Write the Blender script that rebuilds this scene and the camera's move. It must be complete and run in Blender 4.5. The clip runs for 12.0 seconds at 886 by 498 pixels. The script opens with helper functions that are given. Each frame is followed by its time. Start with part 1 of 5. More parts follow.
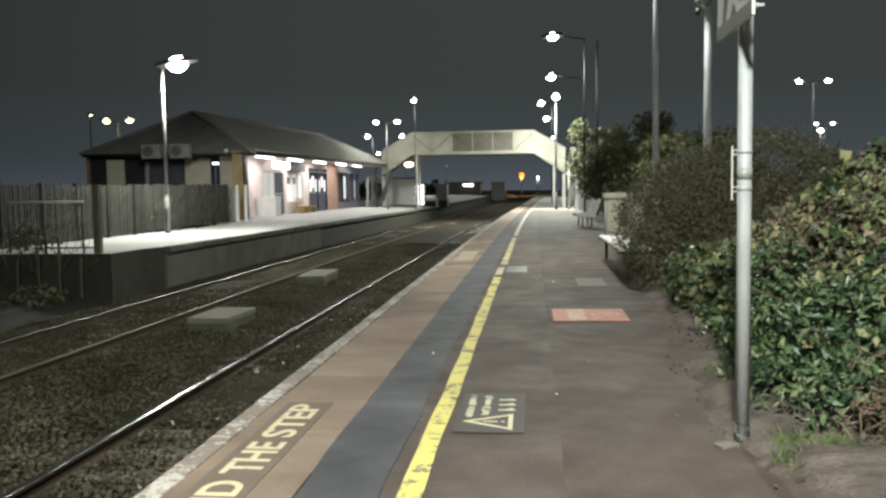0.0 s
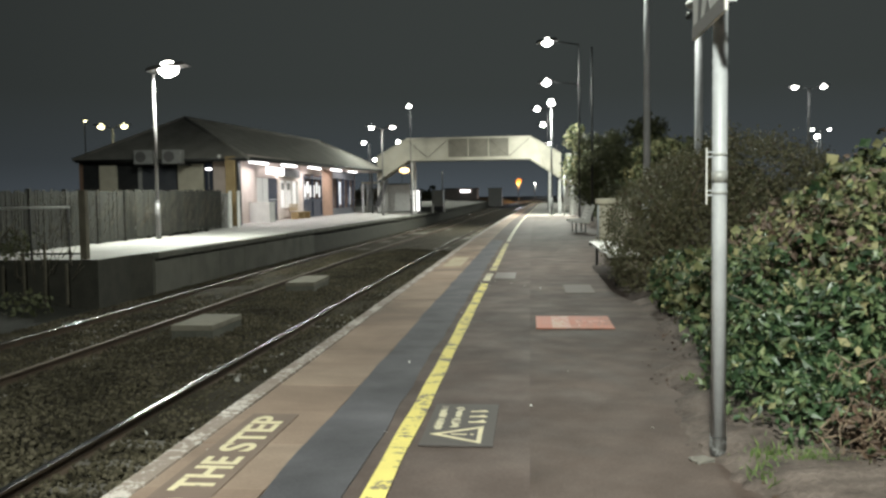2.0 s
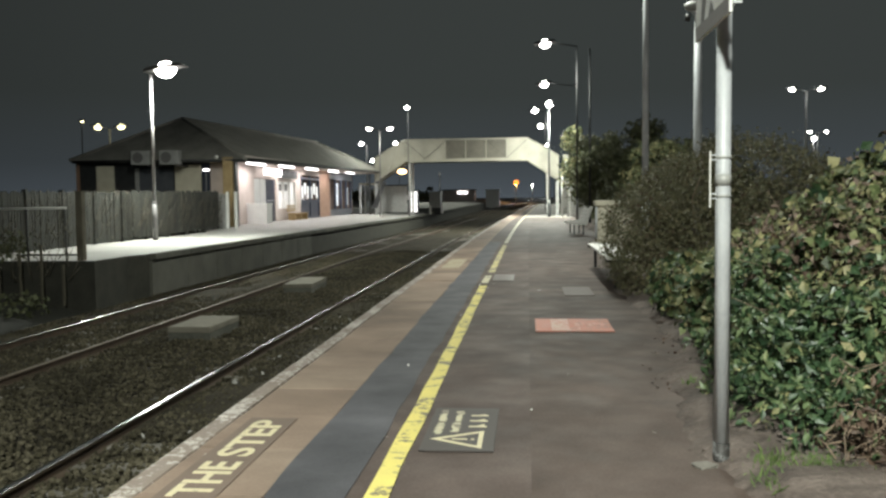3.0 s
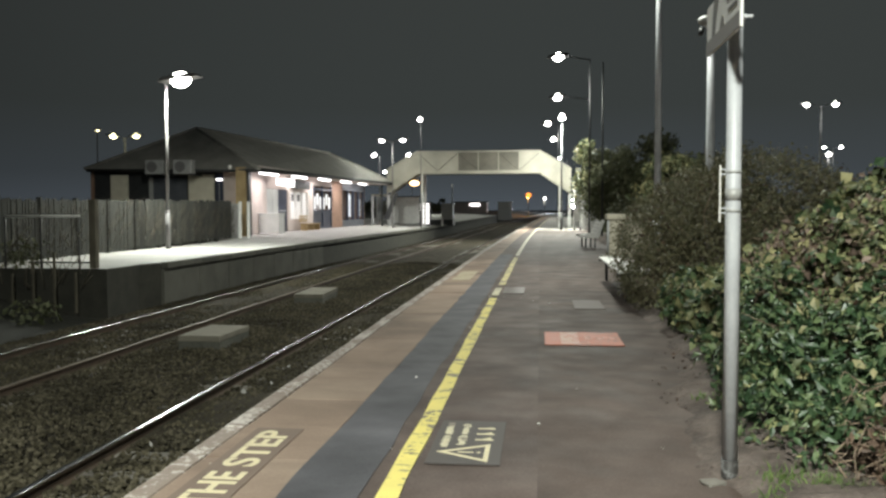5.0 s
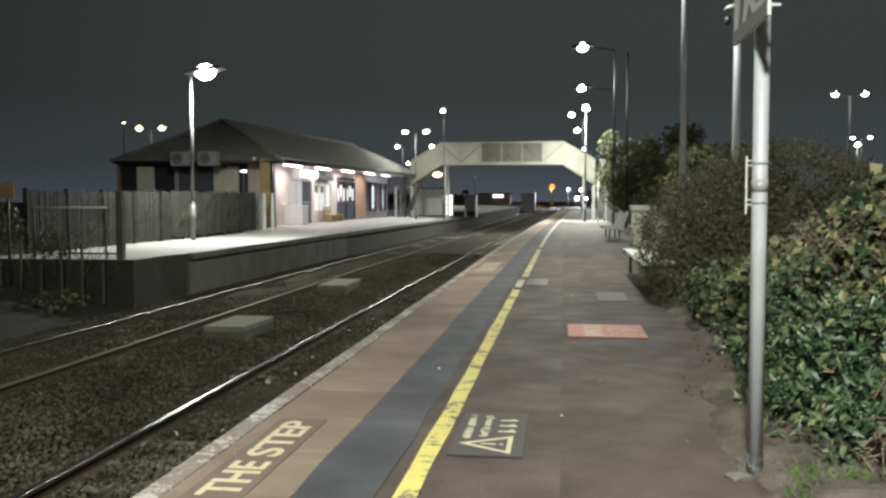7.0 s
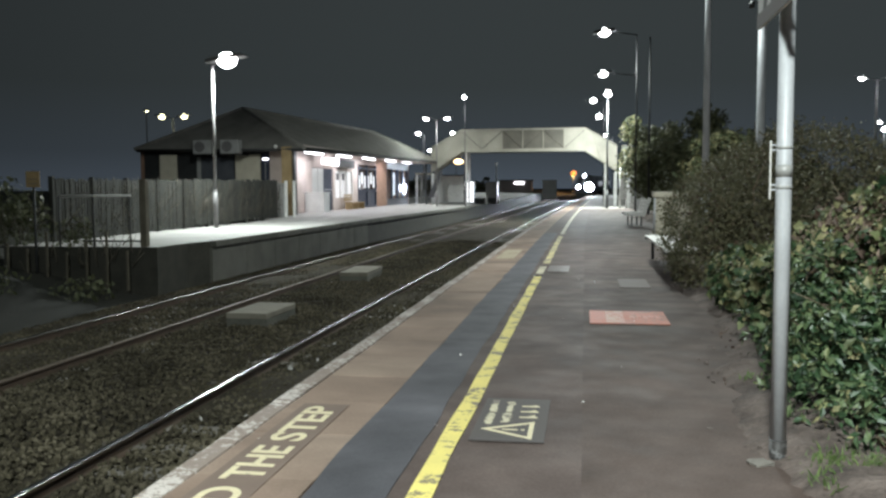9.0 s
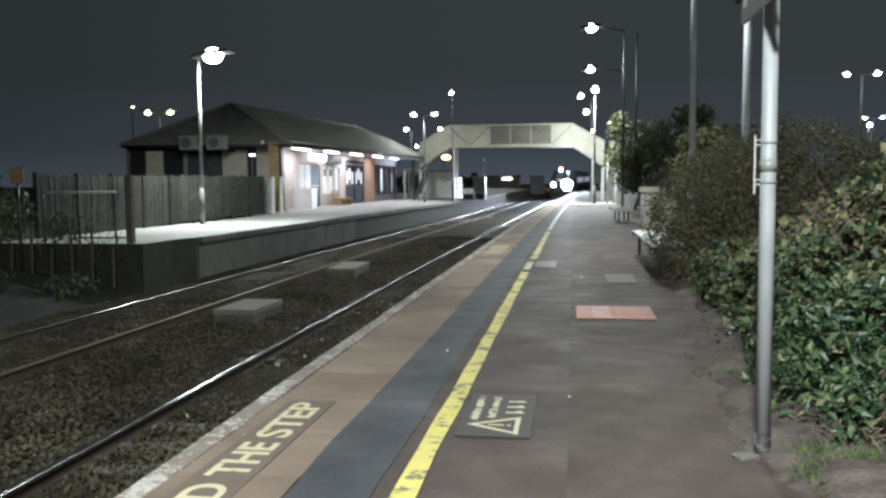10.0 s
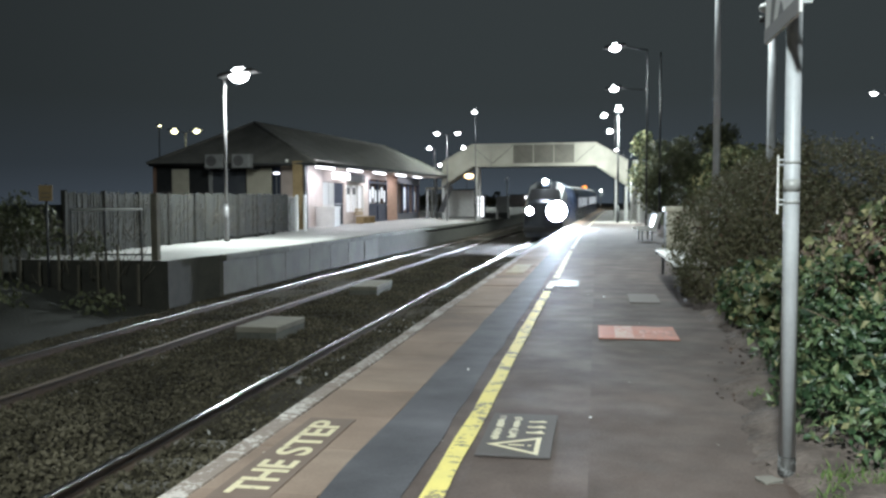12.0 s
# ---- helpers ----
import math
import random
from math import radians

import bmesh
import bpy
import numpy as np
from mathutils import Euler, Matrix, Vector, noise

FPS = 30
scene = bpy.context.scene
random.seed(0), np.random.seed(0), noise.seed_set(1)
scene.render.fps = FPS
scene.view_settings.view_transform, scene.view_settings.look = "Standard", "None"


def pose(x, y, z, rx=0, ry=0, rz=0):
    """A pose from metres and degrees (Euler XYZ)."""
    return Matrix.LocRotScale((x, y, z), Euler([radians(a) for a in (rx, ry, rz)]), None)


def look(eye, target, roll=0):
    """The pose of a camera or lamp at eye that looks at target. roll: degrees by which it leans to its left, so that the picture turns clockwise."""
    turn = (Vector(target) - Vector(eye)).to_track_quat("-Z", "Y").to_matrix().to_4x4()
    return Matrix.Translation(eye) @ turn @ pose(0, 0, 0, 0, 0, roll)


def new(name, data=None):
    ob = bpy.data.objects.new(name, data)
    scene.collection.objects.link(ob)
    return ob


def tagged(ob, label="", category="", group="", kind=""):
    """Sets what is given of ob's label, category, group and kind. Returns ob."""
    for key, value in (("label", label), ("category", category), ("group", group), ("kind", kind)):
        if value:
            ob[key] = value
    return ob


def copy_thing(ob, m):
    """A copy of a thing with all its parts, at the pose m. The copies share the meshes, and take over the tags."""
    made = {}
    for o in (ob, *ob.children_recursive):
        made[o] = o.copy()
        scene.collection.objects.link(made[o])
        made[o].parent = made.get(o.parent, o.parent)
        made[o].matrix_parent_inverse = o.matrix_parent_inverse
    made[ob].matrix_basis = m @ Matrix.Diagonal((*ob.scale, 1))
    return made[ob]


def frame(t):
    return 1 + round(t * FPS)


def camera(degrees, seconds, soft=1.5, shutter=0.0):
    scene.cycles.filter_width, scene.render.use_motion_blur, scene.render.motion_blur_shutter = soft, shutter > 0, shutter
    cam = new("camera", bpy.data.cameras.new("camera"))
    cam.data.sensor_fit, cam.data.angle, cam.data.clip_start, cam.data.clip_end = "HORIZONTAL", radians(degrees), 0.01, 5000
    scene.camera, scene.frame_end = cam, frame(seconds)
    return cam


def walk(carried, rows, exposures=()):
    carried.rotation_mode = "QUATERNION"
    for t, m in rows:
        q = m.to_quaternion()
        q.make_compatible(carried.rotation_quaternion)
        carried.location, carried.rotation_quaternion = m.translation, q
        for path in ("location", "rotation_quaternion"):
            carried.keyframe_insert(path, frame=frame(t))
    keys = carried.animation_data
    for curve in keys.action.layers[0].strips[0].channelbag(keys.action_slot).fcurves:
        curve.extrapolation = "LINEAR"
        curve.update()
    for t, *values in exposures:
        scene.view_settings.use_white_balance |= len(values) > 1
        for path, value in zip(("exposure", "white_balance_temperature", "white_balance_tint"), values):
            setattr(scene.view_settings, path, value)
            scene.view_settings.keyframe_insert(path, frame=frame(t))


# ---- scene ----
cam = camera(55.2, 12.0, soft=2.6)
PATH = [
    (0, (1.827, -0.367, 1.395), (1.616, 1.617, 1.261), -0.8),
    (0.5, (1.815, -0.314, 1.392), (1.609, 1.672, 1.272), -0.9),
    (1, (1.835, -0.254, 1.384), (1.634, 1.733, 1.268), -0.9),
    (1.5, (1.998, -0.189, 1.38), (1.799, 1.798, 1.262), -0.8),
    (2, (1.988, -0.164, 1.381), (1.782, 1.822, 1.261), -0.8),
    (2.5, (1.959, -0.142, 1.389), (1.756, 1.844, 1.268), -0.8),
    (4.5, (1.99, -0.095, 1.387), (1.792, 1.893, 1.296), -0.1),
    (5, (1.984, -0.11, 1.388), (1.757, 1.875, 1.299), -0.1),
    (5.5, (1.982, -0.101, 1.388), (1.736, 1.881, 1.296), -0.1),
    (6, (1.98, -0.102, 1.392), (1.713, 1.878, 1.304), 0.1),
    (6.5, (1.984, -0.109, 1.389), (1.704, 1.869, 1.298), 0.1),
    (7, (1.984, -0.105, 1.389), (1.703, 1.872, 1.28), -0.1),
    (9, (1.984, -0.11, 1.384), (1.654, 1.858, 1.245), -0.3),
    (9.5, (1.981, -0.097, 1.38), (1.663, 1.872, 1.234), -0.3),
    (10, (1.995, -0.101, 1.382), (1.693, 1.87, 1.233), -0.4),
    (10.5, (2.009, -0.097, 1.384), (1.707, 1.874, 1.236), -0.4),
    (11, (2.006, -0.092, 1.384), (1.705, 1.88, 1.237), -0.3),
    (11.5, (2.004, -0.099, 1.385), (1.694, 1.872, 1.247), -0.2),
    (12, (2.007, -0.103, 1.383), (1.652, 1.862, 1.278), -0.2),
]
walk(cam, [(t, look(eye, target, roll)) for t, eye, target, roll in PATH], exposures=[(0.0, 1.19, 6500, 9), (2.5, 1.06, 6550, 8), (4.5, 1.08, 6550, 10), (7.0, 1.06, 6500, 10), (9.0, 1.0, 6050, 10), (12.0, 0.98, 5900, 9)])

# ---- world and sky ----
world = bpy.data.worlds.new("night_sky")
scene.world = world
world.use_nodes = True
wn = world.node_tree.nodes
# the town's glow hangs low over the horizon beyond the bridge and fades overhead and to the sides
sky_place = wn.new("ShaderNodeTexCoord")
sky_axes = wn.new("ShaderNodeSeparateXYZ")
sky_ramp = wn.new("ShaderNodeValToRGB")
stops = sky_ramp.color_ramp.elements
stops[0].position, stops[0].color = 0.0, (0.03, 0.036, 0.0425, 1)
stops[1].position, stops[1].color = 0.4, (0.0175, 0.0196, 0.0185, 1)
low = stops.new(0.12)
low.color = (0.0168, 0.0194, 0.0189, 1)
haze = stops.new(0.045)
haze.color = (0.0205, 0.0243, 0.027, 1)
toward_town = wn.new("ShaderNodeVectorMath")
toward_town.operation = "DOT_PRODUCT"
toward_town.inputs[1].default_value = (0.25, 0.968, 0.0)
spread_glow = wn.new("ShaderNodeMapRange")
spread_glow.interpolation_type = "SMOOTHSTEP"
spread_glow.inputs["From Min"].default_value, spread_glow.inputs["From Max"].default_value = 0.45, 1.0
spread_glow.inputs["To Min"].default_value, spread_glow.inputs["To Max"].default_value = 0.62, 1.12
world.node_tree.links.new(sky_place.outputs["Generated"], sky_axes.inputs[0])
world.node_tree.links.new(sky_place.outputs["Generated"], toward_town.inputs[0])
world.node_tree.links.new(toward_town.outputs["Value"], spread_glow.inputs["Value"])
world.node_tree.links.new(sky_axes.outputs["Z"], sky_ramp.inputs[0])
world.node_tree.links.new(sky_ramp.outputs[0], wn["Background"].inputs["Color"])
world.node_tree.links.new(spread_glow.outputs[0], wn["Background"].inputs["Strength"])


def curve(y):
    """Sideways shift of the line, which bends gently to the right."""
    return 2.4e-4 * max(0.0, y - 20.0) ** 2


def rise(y):
    """Height that the line gains beyond the footbridge, about one in ninety."""
    d = min(max(0.0, y - 60.0), 170.0)
    return 0.011 * (d * d / 40.0 if d < 20.0 else d - 10.0)


# ---- materials ----
def material(name, colors, rough=0.7, metal=0.0, scale=3.0, fine=40.0, bump=0.15, spread=0.5, island=False, objrand=0.0, spec=0.5, distance=0.01, stain=0.0, damp=0.0):
    """A surface with two scales of noise between two or three base colours, and a fine relief."""
    m = bpy.data.materials.new(name)
    m.use_nodes = True
    nt = m.node_tree
    b = nt.nodes["Principled BSDF"]
    tc = nt.nodes.new("ShaderNodeTexCoord")
    geo = nt.nodes.new("ShaderNodeNewGeometry")
    n1 = nt.nodes.new("ShaderNodeTexNoise")
    n1.inputs["Scale"].default_value, n1.inputs["Detail"].default_value = scale, 5
    n2 = nt.nodes.new("ShaderNodeTexNoise")
    n2.inputs["Scale"].default_value, n2.inputs["Detail"].default_value = fine, 3
    for n in (n1, n2):
        nt.links.new(geo.outputs["Position"], n.inputs["Vector"])
    mix = nt.nodes.new("ShaderNodeMath")
    mix.operation = "MULTIPLY_ADD"
    nt.links.new(n2.outputs["Fac"], mix.inputs[0])
    mix.inputs[1].default_value = 0.45
    nt.links.new(n1.outputs["Fac"], mix.inputs[2])
    src = mix.outputs[0]
    if island:
        add = nt.nodes.new("ShaderNodeMath")
        add.operation = "MULTIPLY_ADD"
        nt.links.new(geo.outputs["Random Per Island"], add.inputs[0])
        add.inputs[1].default_value = 0.6
        sub = nt.nodes.new("ShaderNodeMath")
        sub.operation = "SUBTRACT"
        nt.links.new(src, sub.inputs[0])
        sub.inputs[1].default_value = 0.3
        nt.links.new(sub.outputs[0], add.inputs[2])
        src = add.outputs[0]
    if objrand:
        oi = nt.nodes.new("ShaderNodeObjectInfo")
        add = nt.nodes.new("ShaderNodeMath")
        add.operation = "MULTIPLY_ADD"
        nt.links.new(oi.outputs["Random"], add.inputs[0])
        add.inputs[1].default_value = objrand
        sub = nt.nodes.new("ShaderNodeMath")
        sub.operation = "SUBTRACT"
        nt.links.new(src, sub.inputs[0])
        sub.inputs[1].default_value = objrand / 2
        nt.links.new(sub.outputs[0], add.inputs[2])
        src = add.outputs[0]
    ramp = nt.nodes.new("ShaderNodeValToRGB")
    e = ramp.color_ramp.elements
    lo, hi = 0.72 - spread / 2, 0.72 + spread / 2
    e[0].position, e[1].position = max(0, lo), min(1, hi)
    e[0].color, e[1].color = (*colors[0], 1), (*colors[-1], 1)
    if len(colors) == 3:
        mid = e.new((lo + hi) / 2)
        mid.color = (*colors[1], 1)
    nt.links.new(src, ramp.inputs[0])
    tone = ramp.outputs[0]
    if stain:
        n4 = nt.nodes.new("ShaderNodeTexNoise")
        n4.inputs["Scale"].default_value, n4.inputs["Detail"].default_value, n4.inputs["Roughness"].default_value = 0.55, 6, 0.62
        n4.inputs["Distortion"].default_value = 0.6
        nt.links.new(geo.outputs["Position"], n4.inputs["Vector"])
        wide = nt.nodes.new("ShaderNodeMapRange")
        wide.inputs["From Min"].default_value, wide.inputs["From Max"].default_value = 0.36, 0.64
        wide.inputs["To Min"].default_value, wide.inputs["To Max"].default_value = 1 - stain, 1 + stain * 0.5
        nt.links.new(n4.outputs["Fac"], wide.inputs["Value"])
        mul = nt.nodes.new("ShaderNodeMix")
        mul.data_type, mul.blend_type = "RGBA", "MULTIPLY"
        mul.inputs["Factor"].default_value = 1
        nt.links.new(tone, mul.inputs["A"])
        nt.links.new(wide.outputs[0], mul.inputs["B"])
        tone = mul.outputs["Result"]
    nt.links.new(tone, b.inputs["Base Color"])
    b.inputs["Roughness"].default_value, b.inputs["Metallic"].default_value = rough, metal
    b.inputs["Specular IOR Level"].default_value = spec
    r = nt.nodes.new("ShaderNodeMapRange")
    r.inputs["To Min"].default_value, r.inputs["To Max"].default_value = max(0.03, rough - 0.15), min(1, rough + 0.15)
    nt.links.new(n1.outputs["Fac"], r.inputs["Value"])
    nt.links.new(r.outputs[0], b.inputs["Roughness"])
    if damp:
        # smooth damp patches about a metre wide, between dry rough ones
        n5 = nt.nodes.new("ShaderNodeTexNoise")
        n5.inputs["Scale"].default_value, n5.inputs["Detail"].default_value, n5.inputs["Roughness"].default_value = 2.2, 6, 0.6
        nt.links.new(geo.outputs["Position"], n5.inputs["Vector"])
        wet = nt.nodes.new("ShaderNodeMapRange")
        wet.inputs["From Min"].default_value, wet.inputs["From Max"].default_value = 0.38, 0.72
        wet.inputs["To Min"].default_value, wet.inputs["To Max"].default_value = rough, damp
        nt.links.new(n5.outputs["Fac"], wet.inputs["Value"])
        nt.links.new(wet.outputs[0], b.inputs["Roughness"])
    if bump:
        bp = nt.nodes.new("ShaderNodeBump")
        bp.inputs["Strength"].default_value, bp.inputs["Distance"].default_value = bump, distance
        nt.links.new(n2.outputs["Fac"], bp.inputs["Height"])
        nt.links.new(bp.outputs[0], b.inputs["Normal"])
    return m


def worn_paint(name, paint, under, keep=0.5, rough=0.6, scale=9.0):
    """Road paint with flakes worn away to the surface below."""
    m = material(name, [tuple(c * 0.85 for c in paint), paint], rough, scale=4, fine=60, bump=0.2)
    nt = m.node_tree
    b = nt.nodes["Principled BSDF"]
    old = b.inputs["Base Color"].links[0].from_socket
    geo = nt.nodes.new("ShaderNodeNewGeometry")
    n = nt.nodes.new("ShaderNodeTexNoise")
    n.inputs["Scale"].default_value, n.inputs["Detail"].default_value, n.inputs["Roughness"].default_value = scale, 8, 0.75
    nt.links.new(geo.outputs["Position"], n.inputs["Vector"])
    n3 = nt.nodes.new("ShaderNodeTexNoise")
    n3.inputs["Scale"].default_value = 1.6
    nt.links.new(geo.outputs["Position"], n3.inputs["Vector"])
    add = nt.nodes.new("ShaderNodeMath")
    add.operation = "MULTIPLY_ADD"
    nt.links.new(n3.outputs["Fac"], add.inputs[0])
    add.inputs[1].default_value = 0.5
    nt.links.new(n.outputs["Fac"], add.inputs[2])
    ramp = nt.nodes.new("ShaderNodeValToRGB")
    ramp.color_ramp.elements[0].position, ramp.color_ramp.elements[1].position = keep + 0.22, keep + 0.28
    nt.links.new(add.outputs[0], ramp.inputs[0])
    mx = nt.nodes.new("ShaderNodeMix")
    mx.data_type = "RGBA"
    nt.links.new(ramp.outputs[0], mx.inputs["Factor"])
    nt.links.new(old, mx.inputs["A"])
    mx.inputs["B"].default_value = (*under, 1)
    nt.links.new(mx.outputs["Result"], b.inputs["Base Color"])
    return m


def glow(name, color, strength):
    m = bpy.data.materials.new(name)
    m.use_nodes = True
    b = m.node_tree.nodes["Principled BSDF"]
    b.inputs["Base Color"].default_value = (0.8, 0.8, 0.8, 1)
    b.inputs["Emission Color"].default_value = (*color, 1)
    b.inputs["Emission Strength"].default_value = strength
    return m


def glass(name, tint=(0.8, 0.85, 0.9)):
    m = bpy.data.materials.new(name)
    m.use_nodes = True
    b = m.node_tree.nodes["Principled BSDF"]
    b.inputs["Base Color"].default_value = (*tint, 1)
    b.inputs["Roughness"].default_value = 0.03
    b.inputs["Transmission Weight"].default_value = 1.0
    b.inputs["IOR"].default_value = 1.1
    return m


ASPHALT = material("asphalt", [(0.069, 0.051, 0.045), (0.108, 0.081, 0.072), (0.155, 0.119, 0.107)], 0.77, spec=0.22, stain=0.3, scale=1.8, fine=55, bump=0.3, spread=0.55, distance=0.006, damp=0.58)
ASPHALT_LANE = material("asphalt_lane", [(0.066, 0.049, 0.042), (0.103, 0.077, 0.067), (0.148, 0.113, 0.1)], 0.78, spec=0.2, stain=0.3, scale=2.1, fine=60, bump=0.32, spread=0.55, distance=0.006, damp=0.6)
ASPHALT_DARK = material("asphalt_dark", [(0.058, 0.057, 0.066), (0.086, 0.084, 0.096), (0.12, 0.117, 0.132)], 0.72, spec=0.4, stain=0.3, scale=1.7, fine=70, bump=0.3, distance=0.005, damp=0.56)
ASPHALT_PATCH = material("asphalt_patch", [(0.1, 0.082, 0.074), (0.138, 0.115, 0.104)], 0.7, scale=2, fine=80, bump=0.3, distance=0.005)
SLAB = material("tan_paving", [(0.2, 0.142, 0.108), (0.272, 0.199, 0.154), (0.345, 0.262, 0.205)], 0.7, spec=0.3, stain=0.35, scale=1.3, fine=55, bump=0.25, spread=0.6, objrand=0.3, distance=0.005)
COPING = worn_paint("coping_paint", (0.62, 0.57, 0.53), (0.25, 0.2, 0.17), keep=0.46, scale=16)
YELLOW = worn_paint("yellow_paint", (0.82, 0.7, 0.2), (0.2, 0.165, 0.11), keep=0.56, scale=7)
YELLOW_FADED = worn_paint("faded_yellow_paint", (0.62, 0.57, 0.4), (0.2, 0.17, 0.14), keep=0.56, scale=5)
CREAM_PAINT = worn_paint("cream_letter_paint", (0.72, 0.64, 0.42), (0.2, 0.17, 0.13), keep=0.66, scale=16)
MAT_DARK = material("mat_dark", [(0.145, 0.104, 0.083), (0.2, 0.149, 0.121)], 0.75, scale=3, fine=120, bump=0.3, distance=0.003)
MAT_GREY = material("mat_grey", [(0.062, 0.054, 0.052), (0.092, 0.08, 0.076)], 0.7, scale=3, fine=90, bump=0.3, distance=0.003)
SMOOTH_COVER = material("smooth_cover", [(0.07, 0.053, 0.047), (0.105, 0.081, 0.072)], 0.42, scale=4, fine=50, bump=0.05, spec=0.35)
PALE_PAVE = material("pale_platform_paving", [(0.22, 0.208, 0.19), (0.33, 0.315, 0.29)], 0.75, scale=0.8, fine=30, bump=0.2, stain=0.25)
DULL_YELLOW = worn_paint("dull_yellow_paint", (0.6, 0.52, 0.22), (0.2, 0.165, 0.12), keep=0.52, scale=6)
MAT_RED = worn_paint("red_mat", (0.52, 0.155, 0.09), (0.3, 0.14, 0.1), keep=0.55, scale=11)
MAT_WHITE = worn_paint("white_mat_paint", (0.58, 0.36, 0.28), (0.5, 0.17, 0.12), keep=0.48, scale=14)
MAT_TAN = worn_paint("pale_tan_mat", (0.42, 0.36, 0.25), (0.28, 0.2, 0.14), keep=0.55, scale=9)
FAR_PAVE = material("far_platform_paving", [(0.34, 0.33, 0.31), (0.46, 0.45, 0.43)], 0.7, scale=0.8, fine=30, bump=0.2)
WALL_PANEL = material("wall_panel_concrete", [(0.065, 0.066, 0.054), (0.11, 0.108, 0.09), (0.15, 0.146, 0.125)], 0.85, scale=1.2, fine=25, bump=0.3, objrand=0.3)
BRICK_DARK = material("dark_masonry", [(0.03, 0.03, 0.024), (0.065, 0.062, 0.05)], 0.9, scale=2.5, fine=20, bump=0.4)
SOIL = material("soil", [(0.05, 0.038, 0.033), (0.11, 0.086, 0.075), (0.19, 0.153, 0.135)], 0.95, scale=4.0, fine=38, bump=0.8, spread=0.5, distance=0.02)
EARTH = material("earth", [(0.011, 0.012, 0.008), (0.024, 0.023, 0.016)], 0.95, scale=0.6, fine=15, bump=0.5, distance=0.03)
BALLAST_BED = material("ballast_bed", [(0.022, 0.019, 0.012), (0.042, 0.036, 0.025), (0.072, 0.062, 0.045)], 0.95, scale=1.2, fine=28, bump=0.9, distance=0.04, spec=0.15)
BALLAST = material("ballast_stone", [(0.033, 0.029, 0.018), (0.066, 0.058, 0.037), (0.13, 0.115, 0.08)], 0.9, spec=0.2, stain=0.4, scale=1.0, fine=30, bump=0.3, spread=0.9, island=True)
SLEEPER = material("concrete_sleeper", [(0.12, 0.11, 0.095), (0.22, 0.205, 0.18)], 0.85, scale=3, fine=40, bump=0.3, objrand=0.3)
RAIL_SIDE = material("rail_rust", [(0.045, 0.03, 0.02), (0.09, 0.06, 0.04)], 0.75, 0.2, scale=5, fine=60, bump=0.3)
RAIL_DULL = material("rail_dull_top", [(0.1, 0.075, 0.055), (0.17, 0.135, 0.105)], 0.6, 0.4, scale=4, fine=60, bump=0.05)
RAIL_TOP = material("rail_steel", [(0.5, 0.5, 0.48), (0.62, 0.61, 0.58)], 0.2, 1.0, scale=2, fine=60, bump=0.015)
CONCRETE = material("concrete", [(0.15, 0.136, 0.106), (0.235, 0.217, 0.175)], 0.85, scale=3, fine=30, bump=0.3)
GALV = material("galvanised_steel", [(0.4, 0.41, 0.43), (0.54, 0.555, 0.575)], 0.5, 0.05, scale=4, fine=50, bump=0.06)
GREY_PAINT = material("grey_paint", [(0.3, 0.3, 0.29), (0.4, 0.4, 0.39)], 0.5, 0.1, scale=4, fine=40, bump=0.05)
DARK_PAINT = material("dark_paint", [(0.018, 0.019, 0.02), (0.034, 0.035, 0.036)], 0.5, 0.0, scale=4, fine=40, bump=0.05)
WHITE_PAINT = material("white_paint", [(0.66, 0.65, 0.62), (0.8, 0.79, 0.77)], 0.55, scale=2, fine=30, bump=0.05)
CREAM = material("cream_paint", [(0.5, 0.46, 0.36), (0.62, 0.58, 0.47)], 0.6, scale=3, fine=30, bump=0.08)
BRIDGE_PAINT = material("bridge_cream_paint", [(0.19, 0.178, 0.147), (0.29, 0.273, 0.23)], 0.6, scale=0.9, fine=20, bump=0.1)
BRIDGE_DULL = material("bridge_dull_panel", [(0.06, 0.055, 0.044), (0.11, 0.1, 0.082)], 0.7, scale=1.5, fine=25, bump=0.15)
TIMBER = material("pale_timber", [(0.32, 0.22, 0.1), (0.45, 0.33, 0.17)], 0.6, scale=3, fine=25, bump=0.15)
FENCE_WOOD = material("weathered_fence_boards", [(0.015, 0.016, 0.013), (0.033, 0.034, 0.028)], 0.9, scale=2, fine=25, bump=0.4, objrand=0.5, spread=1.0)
ROOF = material("roof_tiles", [(0.16, 0.153, 0.138), (0.27, 0.26, 0.236)], 0.75, scale=1.2, fine=9, bump=0.5, distance=0.04)
RENDER_WALL = material("pale_wall", [(0.5, 0.42, 0.38), (0.62, 0.54, 0.5)], 0.8, scale=2, fine=30, bump=0.1)
BRICK = material("red_brick", [(0.2, 0.12, 0.085), (0.32, 0.2, 0.14)], 0.85, scale=3, fine=18, bump=0.4)
BLUE = material("dark_blue_paint", [(0.022, 0.028, 0.05), (0.036, 0.044, 0.072)], 0.4, scale=3, fine=30, bump=0.04)
SLATE_DOOR = material("slate_grey_door", [(0.055, 0.06, 0.072), (0.085, 0.09, 0.104)], 0.5, scale=3, fine=30, bump=0.04)
OLD_POST = material("weathered_post", [(0.085, 0.075, 0.055), (0.15, 0.135, 0.1)], 0.85, scale=3, fine=30, bump=0.3)
PLASTIC_WHITE = material("white_panel", [(0.66, 0.66, 0.65), (0.76, 0.76, 0.75)], 0.4, scale=3, fine=30, bump=0.03)
SIGN_BAND = material("sign_band_grey", [(0.2, 0.19, 0.19), (0.26, 0.25, 0.25)], 0.5, scale=6, fine=40, bump=0.04)
